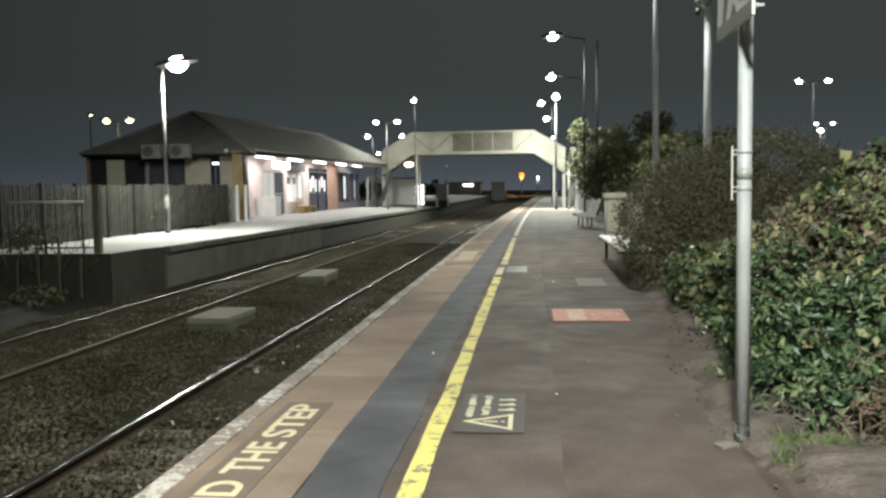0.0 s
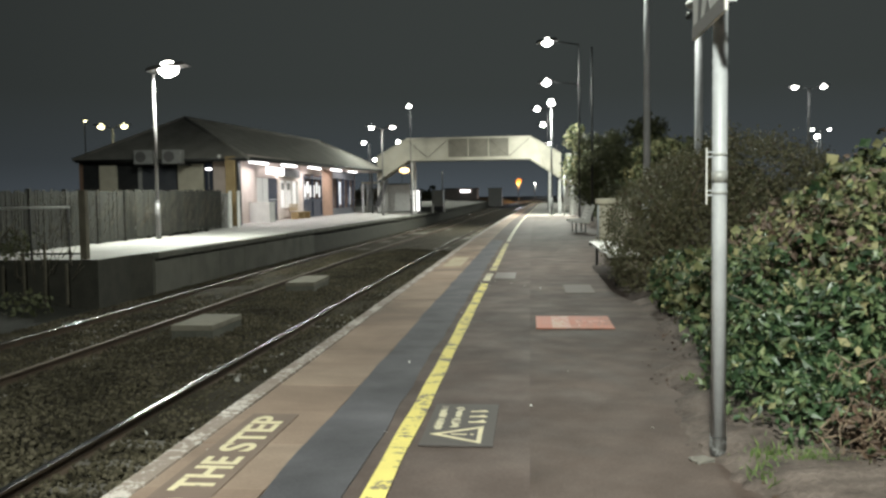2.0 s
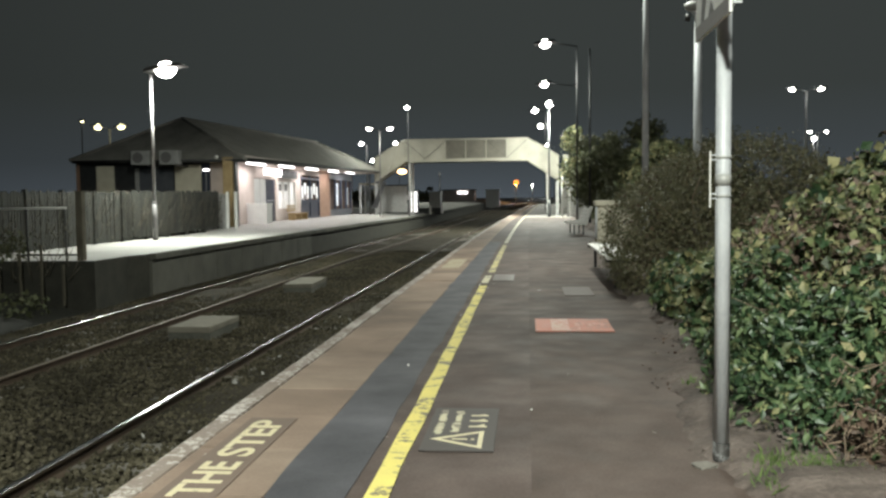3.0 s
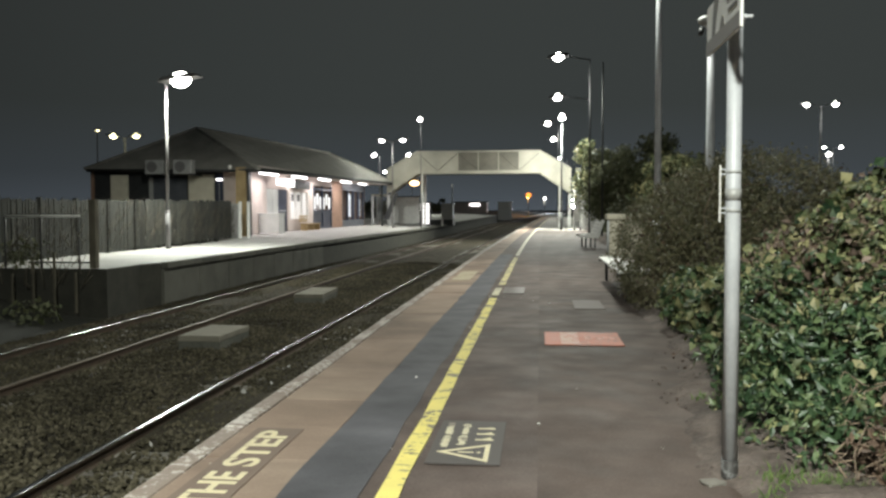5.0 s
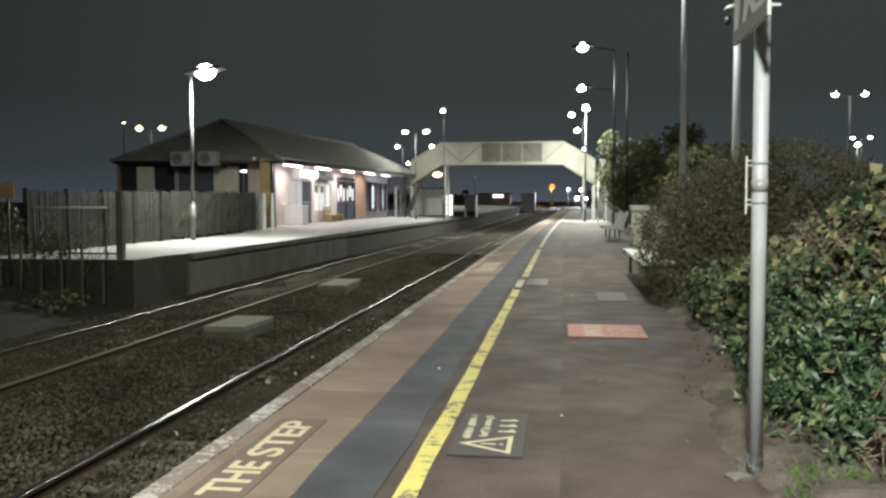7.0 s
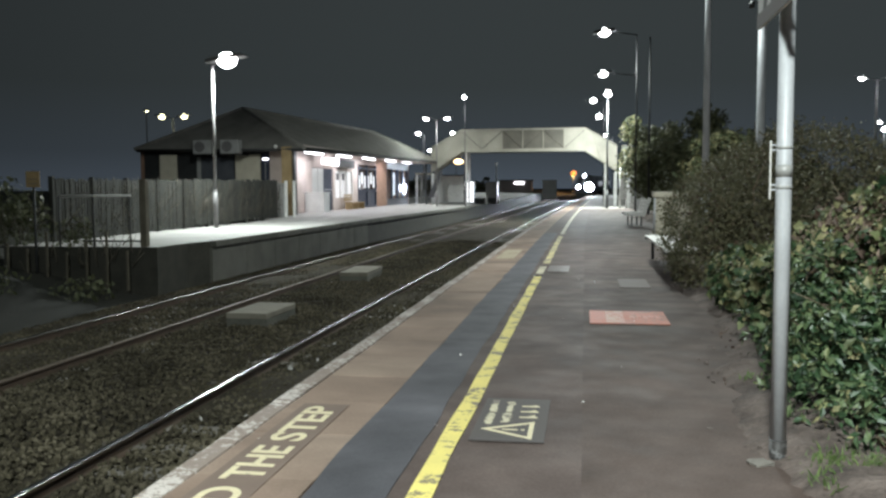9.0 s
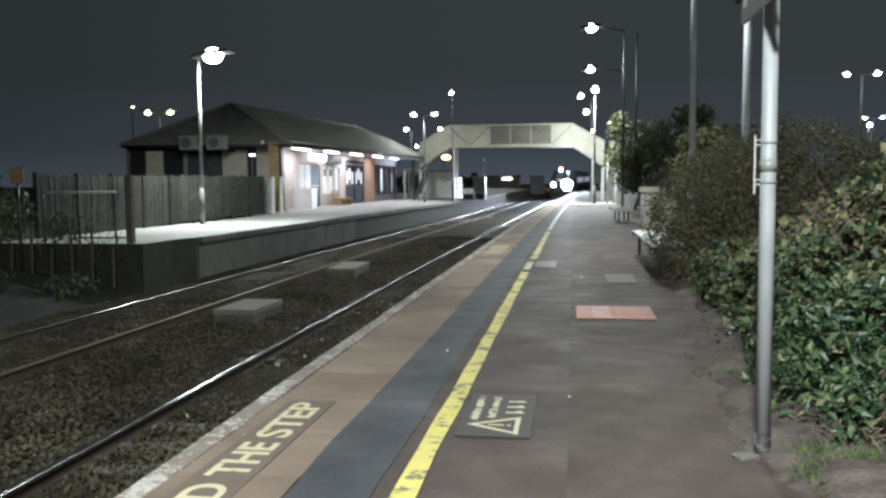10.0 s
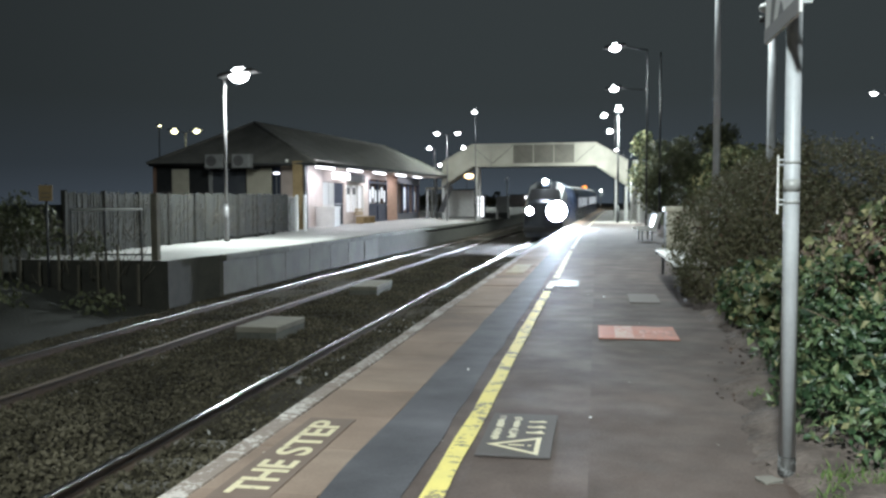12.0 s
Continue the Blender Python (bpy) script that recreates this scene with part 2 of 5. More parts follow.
SIGN_GREY = material("sign_grey", [(0.12, 0.115, 0.115), (0.17, 0.165, 0.165)], 0.5, scale=6, fine=40, bump=0.04)
GLASS = glass("window_glass")
LED = glow("cool_white_lamp", (1.0, 0.99, 0.93), 14)
TUBE = glow("white_tube", (1.0, 0.97, 1.0), 2.6)
YELLOWISH = glow("greenish_yellow_lamp", (1.0, 0.93, 0.5), 4)
SODIUM = glow("sodium_lamp", (1.0, 0.3, 0.035), 1.3)
WARM = glow("warm_lamp", (1.0, 0.62, 0.25), 2.5)
PANEL_GLOW = glow("lit_panel", (0.92, 0.95, 1.0), 0.16)
SIGN_GLOW = glow("lit_sign", (1.0, 0.95, 0.95), 1.1)
HEADLIGHT = glow("headlight", (0.86, 0.93, 1.0), 1000)
HEADLIGHT_LOW = glow("dimmer_headlight", (0.86, 0.93, 1.0), 700)
MARKER = glow("marker_light", (0.9, 0.95, 1.0), 60)
LEAF_GREEN = material("glossy_green_leaf", [(0.012, 0.028, 0.012), (0.044, 0.084, 0.036), (0.13, 0.175, 0.08)], 0.45, scale=2.6, fine=30, bump=0, spread=0.62, island=True)
LEAF_MIX = material("mixed_leaf", [(0.034, 0.048, 0.02), (0.108, 0.127, 0.055), (0.27, 0.245, 0.125)], 0.6, scale=2.6, fine=30, bump=0, spread=0.62, island=True)
LEAF_YELLOW = material("yellow_leaf", [(0.1, 0.135, 0.052), (0.235, 0.255, 0.115), (0.42, 0.39, 0.2)], 0.62, scale=2.6, fine=30, bump=0, spread=0.75, island=True)
LEAF_BROWN = material("brown_clipped_leaf", [(0.078, 0.082, 0.04), (0.108, 0.104, 0.053), (0.15, 0.132, 0.074)], 0.65, scale=1.2, fine=30, bump=0, spread=1.0, island=True)
LEAF_DARK = material("dark_leaf", [(0.045, 0.054, 0.023), (0.086, 0.096, 0.045), (0.125, 0.128, 0.068)], 0.65, scale=0.8, fine=10, bump=0, spread=1.0, island=True)
LEAF_FERN = material("rusty_leaf", [(0.032, 0.019, 0.012), (0.068, 0.04, 0.026), (0.115, 0.074, 0.048)], 0.65, scale=2, fine=30, bump=0, spread=1.0, island=True)
LEAF_DEAD = material("dead_leaf", [(0.085, 0.058, 0.043), (0.17, 0.122, 0.094), (0.3, 0.225, 0.18)], 0.7, scale=3, fine=30, bump=0, spread=0.8, island=True)
TWIG = material("twig_bark", [(0.14, 0.1, 0.07), (0.3, 0.225, 0.165)], 0.85, scale=8, fine=60, bump=0.3)
BARK = material("bark", [(0.05, 0.042, 0.032), (0.1, 0.085, 0.065)], 0.9, scale=4, fine=30, bump=0.5)
SLEEVE = worn_paint("dirty_sleeve", (0.17, 0.17, 0.17), (0.035, 0.032, 0.03), keep=0.42, scale=28)
GRASS = material("grass_blade", [(0.045, 0.08, 0.018), (0.095, 0.15, 0.04), (0.17, 0.225, 0.08)], 0.6, scale=2, fine=30, bump=0, spread=1.0, island=True)
TRAIN_BLUE = material("train_dark_blue", [(0.012, 0.02, 0.045), (0.022, 0.032, 0.065)], 0.3, scale=2, fine=20, bump=0.02)
TRAIN_DARK = material("train_dark_nose", [(0.025, 0.03, 0.04), (0.045, 0.05, 0.062)], 0.4, scale=2, fine=20, bump=0.02)
RUBBER = material("black_rubber", [(0.015, 0.015, 0.015), (0.03, 0.03, 0.03)], 0.7, scale=5, fine=40, bump=0.1)


# ---- mesh helpers ----
def bm_box(bm, x0, x1, y0, y1, z0, z1):
    vs = [bm.verts.new((x, y, z)) for z in (z0, z1) for y in (y0, y1) for x in (x0, x1)]
    for f in ((0, 2, 3, 1), (4, 5, 7, 6), (0, 1, 5, 4), (2, 6, 7, 3), (0, 4, 6, 2), (1, 3, 7, 5)):
        bm.faces.new([vs[i] for i in f])
    return vs


def bm_rod(bm, a, b, r0, r1=None, n=10):
    """A tapered round bar from a to b."""
    a, b = Vector(a), Vector(b)
    r1 = r0 if r1 is None else r1
    q = (b - a).to_track_quat("Z", "Y")
    rings = []
    for c, r in ((a, r0), (b, r1)):
        rings.append([bm.verts.new(c + q @ Vector((r * math.cos(k * math.tau / n), r * math.sin(k * math.tau / n), 0))) for k in range(n)])
    for k in range(n):
        f = bm.faces.new((rings[0][k], rings[0][(k + 1) % n], rings[1][(k + 1) % n], rings[1][k]))
        f.smooth = True
    bm.faces.new(rings[0][::-1])
    bm.faces.new(rings[1])


def bm_prism(bm, poly, axis, a, b):
    """A polygon of two coordinates drawn out along an axis from a to b."""
    def at(p, v):
        return {"x": (v, p[0], p[1]), "y": (p[0], v, p[1]), "z": (p[0], p[1], v)}[axis]
    r0 = [bm.verts.new(at(p, a)) for p in poly]
    r1 = [bm.verts.new(at(p, b)) for p in poly]
    n = len(poly)
    for k in range(n):
        bm.faces.new((r0[k], r0[(k + 1) % n], r1[(k + 1) % n], r1[k]))
    bm.faces.new(r0[::-1])
    bm.faces.new(r1)
    bmesh.ops.recalc_face_normals(bm, faces=bm.faces)


def mesh_of(bm, name, mat, bevel=0.0):
    if bevel:
        bmesh.ops.bevel(bm, geom=list(bm.edges), offset=bevel, segments=2, affect="EDGES", profile=0.6)
    me = bpy.data.meshes.new(name)
    bm.to_mesh(me)
    bm.free()
    for m in (mat if isinstance(mat, (list, tuple)) else [mat]):
        me.materials.append(m)
    return me


def part(name, bm, mat, parent=None, label="", bevel=0.0):
    ob = new(name, mesh_of(bm, name, mat, bevel))
    if parent is not None:
        ob.parent = parent
    if label:
        ob["label"] = label
    return ob


def box_part(name, x0, x1, y0, y1, z0, z1, mat, parent=None, label="", bevel=0.0):
    bm = bmesh.new()
    bm_box(bm, x0, x1, y0, y1, z0, z1)
    return part(name, bm, mat, parent, label, bevel)


def rod_part(name, a, b, r0, mat, parent=None, r1=None, label="", n=12):
    bm = bmesh.new()
    bm_rod(bm, a, b, r0, r1, n)
    return part(name, bm, mat, parent, label)


def thing(name, label, category, group="", kind="", at=(0, 0, 0), rz=0.0):
    ob = new(name)
    ob.empty_display_size = 0.2
    ob.matrix_basis = pose(*at, 0, 0, rz)
    return tagged(ob, label, category, group, kind)


def strip(name, x0, x1, y0, y1, z, mat, thick=0.05, step=1.0, wob=0.0, ridge=0.0, follow=True):
    """A long slab that follows the line's bend, with slightly uneven sides."""
    verts, faces = [], []
    n = max(2, int((y1 - y0) / step))
    xs = 2 + int((x1 - x0) / 0.5)
    for i in range(n + 1):
        y = y0 + (y1 - y0) * i / n
        c = curve(y) if follow else 0.0
        for j in range(xs):
            f = j / (xs - 1)
            x = x0 + (x1 - x0) * f + c
            if j == 0:
                x += wob * noise.noise((y * 1.3, x0 * 7.1, 0.3))
            if j == xs - 1:
                x += wob * noise.noise((y * 1.3, x1 * 5.3, 4.3))
            zz = z + rise(y) + ridge * noise.noise((x * 0.6, y * 0.35, 2.2)) if 0 < j < xs - 1 else z + rise(y)
            verts.append((x, y, zz))
    base = len(verts)
    verts += [(v[0], v[1], v[2] - thick) for v in verts[:base]]
    for i in range(n):
        for j in range(xs - 1):
            a = i * xs + j
            faces.append((a, a + 1, a + 1 + xs, a + xs))
        a, b = i * xs, i * xs + xs - 1
        faces.append((a, a + xs, a + xs + base, a + base))
        faces.append((b + xs, b, b + base, b + xs + base))
    for r, s in ((0, 1), (n * xs, -1)):
        for j in range(xs - 1):
            a = r + j
            faces.append((a + base, a + 1 + base, a + 1, a)[::s])
    me = bpy.data.meshes.new(name)
    me.from_pydata(verts, [], faces)
    me.materials.append(mat)
    return new(name, me)


def leaves(name, centers, normals, size, mat, parent=None, label="", kind="", droop=0.3, aspect=0.5, seed=1):
    """Many folded leaves at the given places, in one mesh."""
    rng = np.random.default_rng(seed)
    n = len(centers)
    d = rng.normal(size=(n, 3)) * 0.8 + normals
    d /= np.linalg.norm(d, axis=1)[:, None]
    ax = np.cross(d, rng.normal(size=(n, 3)))
    ax /= np.linalg.norm(ax, axis=1)[:, None] + 1e-9
    ax[:, 2] -= droop
    ax /= np.linalg.norm(ax, axis=1)[:, None] + 1e-9
    sd = np.cross(ax, d)
    sd /= np.linalg.norm(sd, axis=1)[:, None] + 1e-9
    wide = (aspect * rng.uniform(0.55, 1.6, n))[:, None]
    s = (size * (0.4 + 1.2 * rng.random(n) ** 1.4))[:, None]
    up = np.cross(sd, ax)
    v = np.empty((n, 6, 3))
    v[:, 0] = centers
    v[:, 1] = centers + ax * s * 0.45 + sd * s * wide * 0.5 + up * s * 0.1
    v[:, 2] = centers + ax * s * 0.45 - sd * s * wide * 0.5 + up * s * 0.1
    v[:, 3] = centers + ax * s - up * s * 0.12
    v[:, 4] = centers + ax * s * 0.45
    v[:, 5] = v[:, 4]
    v = v[:, :5].reshape(-1, 3)
    k = np.arange(n)[:, None] * 5
    f = np.concatenate([k + np.array([0, 4, 1]), k + np.array([1, 4, 3]), k + np.array([0, 2, 4]), k + np.array([2, 3, 4])], 1).reshape(-1, 3)
    me = bpy.data.meshes.new(name)
    me.from_pydata(v.tolist(), [], f.tolist())
    me.materials.append(mat)
    ob = new(name, me)
    if parent is not None:
        ob.parent = parent
    if kind:
        ob["kind"] = kind
    if label:
        ob["label"] = label
    return ob


def blob_points(blobs, count, seed, depth=0.35, lumps=1.0, gaps=0.0):
    """Places through the outer part of a union of lumps, with uneven outlines."""
    rng = np.random.default_rng(seed)
    vol = np.array([b[3] * b[4] + b[4] * b[5] + b[3] * b[5] for b in blobs])
    pick = rng.choice(len(blobs), count, p=vol / vol.sum())
    B = np.array(blobs)[pick]
    u = rng.normal(size=(count, 3))
    u /= np.linalg.norm(u, axis=1)[:, None]
    lump = 0.12 * np.sin(u[:, 0] * 5 + pick) * np.sin(u[:, 1] * 6 + pick * 2) + 0.08 * np.sin(u[:, 2] * 11 + u[:, 0] * 9)
    lump *= lumps
    r = 1 - depth * rng.random(count) ** 1.6 + lump + 0.05 * rng.normal(size=count)
    p = B[:, :3] + u * B[:, 3:6] * r[:, None]
    keep = p[:, 2] > 0.02
    if gaps:
        hole = np.sin(p[:, 0] * 17 + 3 * np.sin(p[:, 1] * 5)) + np.sin(p[:, 1] * 19 + 2 * np.sin(p[:, 2] * 7)) + np.sin(p[:, 2] * 21 + 2 * np.sin(p[:, 0] * 6))
        keep &= hole > gaps - 2.0 + 0.5 * rng.normal(size=count)
    return p[keep], u[keep]


# ---- ground ----
def build_ground():
    xs = [-900, -200, -60, -30, -14, -11.0, -9.2, -8.3, -7.6, -6, -4, -2, -0.4, 0.3, 2.0, 3.3, 4.0, 6.0, 10, 30, 100, 300, 900]
    zs = [0, 0, -0.05, -0.1, -0.15, -0.6, -1.0, -1.12, -1.14, -1.14, -1.14, -1.14, -1.14, -1.14, -0.4, -0.12, -0.05, -0.03, -0.03, -0.03, 0, 0, 0]
    ys = [-300, -60] + [-20 + 4 * k for k in range(70)] + [300, 500, 900]
    verts, faces = [], []
    for y in ys:
        for x, z in zip(xs, zs):
            c = curve(min(y, 420)) if abs(x) < 40 else 0
            verts.append((x + c, y, z + rise(y) + (0.04 * noise.noise((x * 0.5, y * 0.3, 0)) if abs(x) > 3.3 else 0)))
    w = len(xs)
    for i in range(len(ys) - 1):
        for j in range(w - 1):
            a = i * w + j
            faces.append((a, a + 1, a + 1 + w, a + w))
    me = bpy.data.meshes.new("ground")
    me.from_pydata(verts, [], faces)
    me.materials.append(EARTH)
    tagged(new("ground", me), "dark bare earth and grass at night", "ground", kind="structure")


build_ground()

# ballast bed under both tracks
bed = strip("ballast_bed", -7.75, -0.02, -20, 330, -1.02, BALLAST_BED, 0.1, 1.0, 0.0, 0.09)
tagged(bed, "dark brown crushed stone ballast between the rails", "ballast", kind="structure")


def rail_mesh(name, x, z_top, y0, y1, step=2.0, top=None):
    arc = [(0.022 + 0.013 * math.cos(a * math.pi / 10), -0.013 + 0.013 * math.sin(a * math.pi / 10)) for a in range(6)]
    prof = [(-0.075, -0.16), (0.075, -0.16), (0.075, -0.145), (0.012, -0.125), (0.012, -0.045), (0.035, -0.035)] + arc + [(0.0, 0.001)] + [(-p[0], p[1]) for p in arc[::-1]] + [(-0.035, -0.035), (-0.012, -0.045), (-0.012, -0.125), (-0.075, -0.145)]
    head = range(6, 6 + 2 * len(arc))
    n = int((y1 - y0) / step)
    k = len(prof)
    verts, faces, mats = [], [], []
    for i in range(n + 1):
        y = y0 + (y1 - y0) * i / n
        verts += [(x + curve(y) + p[0], y, z_top + rise(y) + p[1]) for p in prof]
    for i in range(n):
        for j in range(k):
            a, b = i * k + j, i * k + (j + 1) % k
            faces.append((a, b, b + k, a + k)[::-1])
            mats.append(1 if j in head else 0)
    me = bpy.data.meshes.new(name)
    me.from_pydata(verts, [], faces)
    me.materials.append(RAIL_SIDE)
    me.materials.append(top or RAIL_TOP)
    me.polygons.foreach_set("material_index", mats)
    me.polygons.foreach_set("use_smooth", [m == 1 for m in mats])
    return me


def build_track(center, gauge, label, tops):
    t = thing("railway_track", label, "railway track", kind="structure")
    for sx, top in zip((-1, 1), tops):
        r = new("rail", rail_mesh("rail", center + sx * gauge / 2, -0.9, -20, 330, top=top))
        r.parent = t
        r["label"] = "rusty steel rail with a bright worn top"
    bm = bmesh.new()
    bm_box(bm, -1.25, 1.25, -0.13, 0.13, -0.2, 0.0)
    me = mesh_of(bm, "sleeper", SLEEPER, 0.015)
    for i in range(100):
        y = 2.0 + 0.65 * i
        s = new("sleeper", me)
        s.parent = t
        s.matrix_basis = pose(center + curve(y), y, -1.035 + rise(y) + random.uniform(-0.012, 0.006), 0, 0, random.uniform(-0.8, 0.8))
    return t


build_track(-1.5, 1.5, "railway track beside the platform, bright railheads", (RAIL_TOP, RAIL_TOP))
build_track(-5.84, 1.68, "second railway track with rusty rails and one bright head", (RAIL_TOP, RAIL_DULL))


def build_stones():
    rng = np.random.default_rng(5)
    n = 72000
    y = 4.5 + 34 * rng.random(n) ** 1.5
    x = rng.uniform(-7.7, -0.1, n)
    free = np.ones(n, bool)
    for c, g in ((-1.5, 1.5), (-5.84, 1.68)):
        for s in (-1, 1):
            free &= np.abs(x - c - s * g / 2) > 0.085
    x, y = x[free], y[free]
    n = len(x)
    z = np.full(n, -1.015) + rng.uniform(-0.02, 0.02, n)
    mid = np.exp(-((x + 3.65) / 0.9) ** 2) * 0.08
    z += mid
    x = x + 2.4e-4 * np.maximum(0, y - 20) ** 2
    s = rng.uniform(0.013, 0.034, n)[:, None]
    base = np.array([(1, 0, 0), (-1, 0, 0), (0, 1, 0), (0, -1, 0), (0, 0, 1), (0, 0, -1)], float)
    q = rng.normal(size=(n, 3, 3))
    q, _ = np.linalg.qr(q)
    v = np.einsum("kj,nij->nki", base, q) * rng.uniform(0.6, 1.3, (n, 6, 1)) * s[:, None]
    v += np.stack([x, y, z], 1)[:, None]
    tri = np.array([(0, 2, 4), (2, 1, 4), (1, 3, 4), (3, 0, 4), (2, 0, 5), (1, 2, 5), (3, 1, 5), (0, 3, 5)])
    f = (np.arange(n)[:, None, None] * 6 + tri[None]).reshape(-1, 3)
    me = bpy.data.meshes.new("ballast_stones")
    me.from_pydata(v.reshape(-1, 3).tolist(), [], f.tolist())
    me.materials.append(BALLAST)
    tagged(new("ballast_stones", me), "loose brown ballast stones around the rails", "stones", kind="stuff")


build_stones()


def cable_cover(x, y, w, l, rz):
    t = thing("concrete_cover", "flat pale concrete cover slab lying between the tracks", "concrete slab", "slabs between the tracks", at=(x, y, -0.98), rz=rz)
    box_part("base", -w / 2 + 0.008, w / 2 - 0.008, -l / 2 + 0.008, l / 2 - 0.008, 0, 0.16, WALL_PANEL, t, bevel=0.01)
    box_part("top_slab", -w / 2, w / 2, -l / 2, l / 2, 0.16, 0.26, CONCRETE, t, bevel=0.015)


cable_cover(-3.76, 14.35, 0.75, 1.4, -1)
cable_cover(-3.93, 21.9, 0.75, 1.9, 2)

# ---- near platform ----
NEAR_END = 118.0
base = strip("platform_wall_near", 0.1, 0.4, -20, NEAR_END, -0.09, BRICK_DARK, 1.1, 2.0)
tagged(base, "dark masonry platform wall below the coping", "platform wall", kind="structure")
lane = strip("platform_lane", 1.975, 4.9, -20, NEAR_END, 0.0, ASPHALT_LANE, 0.3, 0.5, 0.0, 0.006)
tagged(lane, "darker patchy asphalt lane along the platform", "platform", kind="structure")
surface = strip("platform_near", 0.72, 1.975, -20, NEAR_END, 0.0, ASPHALT, 0.3, 0.5, 0.0, 0.006)
tagged(surface, "worn brown-grey asphalt platform surface", "platform", kind="structure")
dark = strip("repair_strip", 0.72, 1.115, -20, 27.0, 0.004, ASPHALT_DARK, 0.03, 0.18, 0.03)
tagged(dark, "darker blue-grey asphalt repair strip along the platform", "platform", kind="structure")
pale = strip("pale_paving", 1.4, 4.9, 61.0, NEAR_END, 0.005, PALE_PAVE, 0.03, 1.0)
tagged(pale, "pale paving at the foot of the footbridge stairs", "platform", kind="structure")
for y0, y1, paint, wear in ((-20, 13.35, YELLOW, "worn yellow painted safety line on the asphalt"), (13.8, 15.1, YELLOW_FADED, "short pale scrap of the painted safety line"), (15.7, 25.2, DULL_YELLOW, "dull yellow length of the painted safety line"), (26.3, NEAR_END, YELLOW_FADED, "faded pale continuation of the painted safety line")):
    line = strip("painted_line", 1.195 if y1 < 20 else 1.22, 1.31 if y1 < 20 else 1.34, y0, y1, 0.006, paint, 0.006, 0.2, 0.012)
    tagged(line, wear, "painted line", kind="structure")


def build_edge():
    t = thing("platform_edge", "platform edge of white-painted coping and tan slabs", "platform edge", kind="structure")
    bm = bmesh.new()
    bm_box(bm, -0.03, 0.098, 0.004, 0.896, -0.1, 0.0)
    cope = mesh_of(bm, "coping_stone", COPING, 0.008)
    bm = bmesh.new()
    bm_box(bm, 0.106, 0.716, 0.003, 0.747, -0.07, 0.0)
    slab = mesh_of(bm, "paving_slab", SLAB, 0.004)
    y = -12.0
    while y < NEAR_END:
        o = new("coping_stone", cope)
        o.parent = t
        o.matrix_basis = pose(curve(y) + random.uniform(-0.005, 0.005), y, 0.006 + rise(y) + random.uniform(-0.004, 0.004), 0, 0, -math.degrees(4.8e-4 * max(0, y - 20)))
        y += 0.9
    y = -12.05
    while y < NEAR_END:
        o = new("paving_slab", slab)
        o.parent = t
        o.matrix_basis = pose(curve(y), y, 0.002 + rise(y) + random.uniform(-0.003, 0.003), 0, random.uniform(-0.25, 0.25), -math.degrees(4.8e-4 * max(0, y - 20)))
        y += 0.75


def flat_mat(name, x0, x1, y0, y1, z, mat, label, category):
    bm = bmesh.new()
    bm_box(bm, x0, x1, y0, y1, z - 0.004, z + 0.003)
    ob = part(name, bm, mat, bevel=0.0015)
    return tagged(ob, label, category)


step_mat = flat_mat("step_warning_mat", 0.2, 0.5, 2.72, 5.08, 0.0065, MAT_DARK, "dark anti-slip mat with cream words on the slabs", "warning mat")


def words(text, x, y, height, length, z, mat, parent):
    """Flat letters that read away along the platform."""
    cu = bpy.data.curves.new("letters", "FONT")
    cu.body = text
    cu.size = 1.0
    cu.extrude = 0.004
    cu.offset = 0.02
    ob = new("lettering", cu)
    bpy.context.view_layer.update()
    me = bpy.data.meshes.new_from_object(ob.evaluated_get(bpy.context.evaluated_depsgraph_get()))
    bpy.data.objects.remove(ob)
    co = np.array([v.co for v in me.vertices])
    lo, hi = co.min(0), co.max(0)
    for v in me.vertices:
        u, w = (v.co.x - lo[0]) / (hi[0] - lo[0]), (v.co.y - lo[1]) / (hi[1] - lo[1])
        v.co = (x - w * height, y + u * length, z + (v.co.z - lo[2]) * 0.3)
    me.materials.clear()
    me.materials.append(mat)
    o = new("lettering", me)
    o.parent = parent
    o["label"] = "cream painted word reading " + text
    return o


for text, y, length in (("MIND", 2.78, 0.75), ("THE", 3.64, 0.53), ("STEP", 4.27, 0.74)):
    words(text, 0.455, y, 0.2, length, 0.0098, CREAM_PAINT, step_mat)

tri = flat_mat("trip_warning_mat", 1.355, 1.77, 4.45, 5.4, 0.006, MAT_GREY, "dark grey square warning mat with a cream triangle on asphalt", "warning mat")


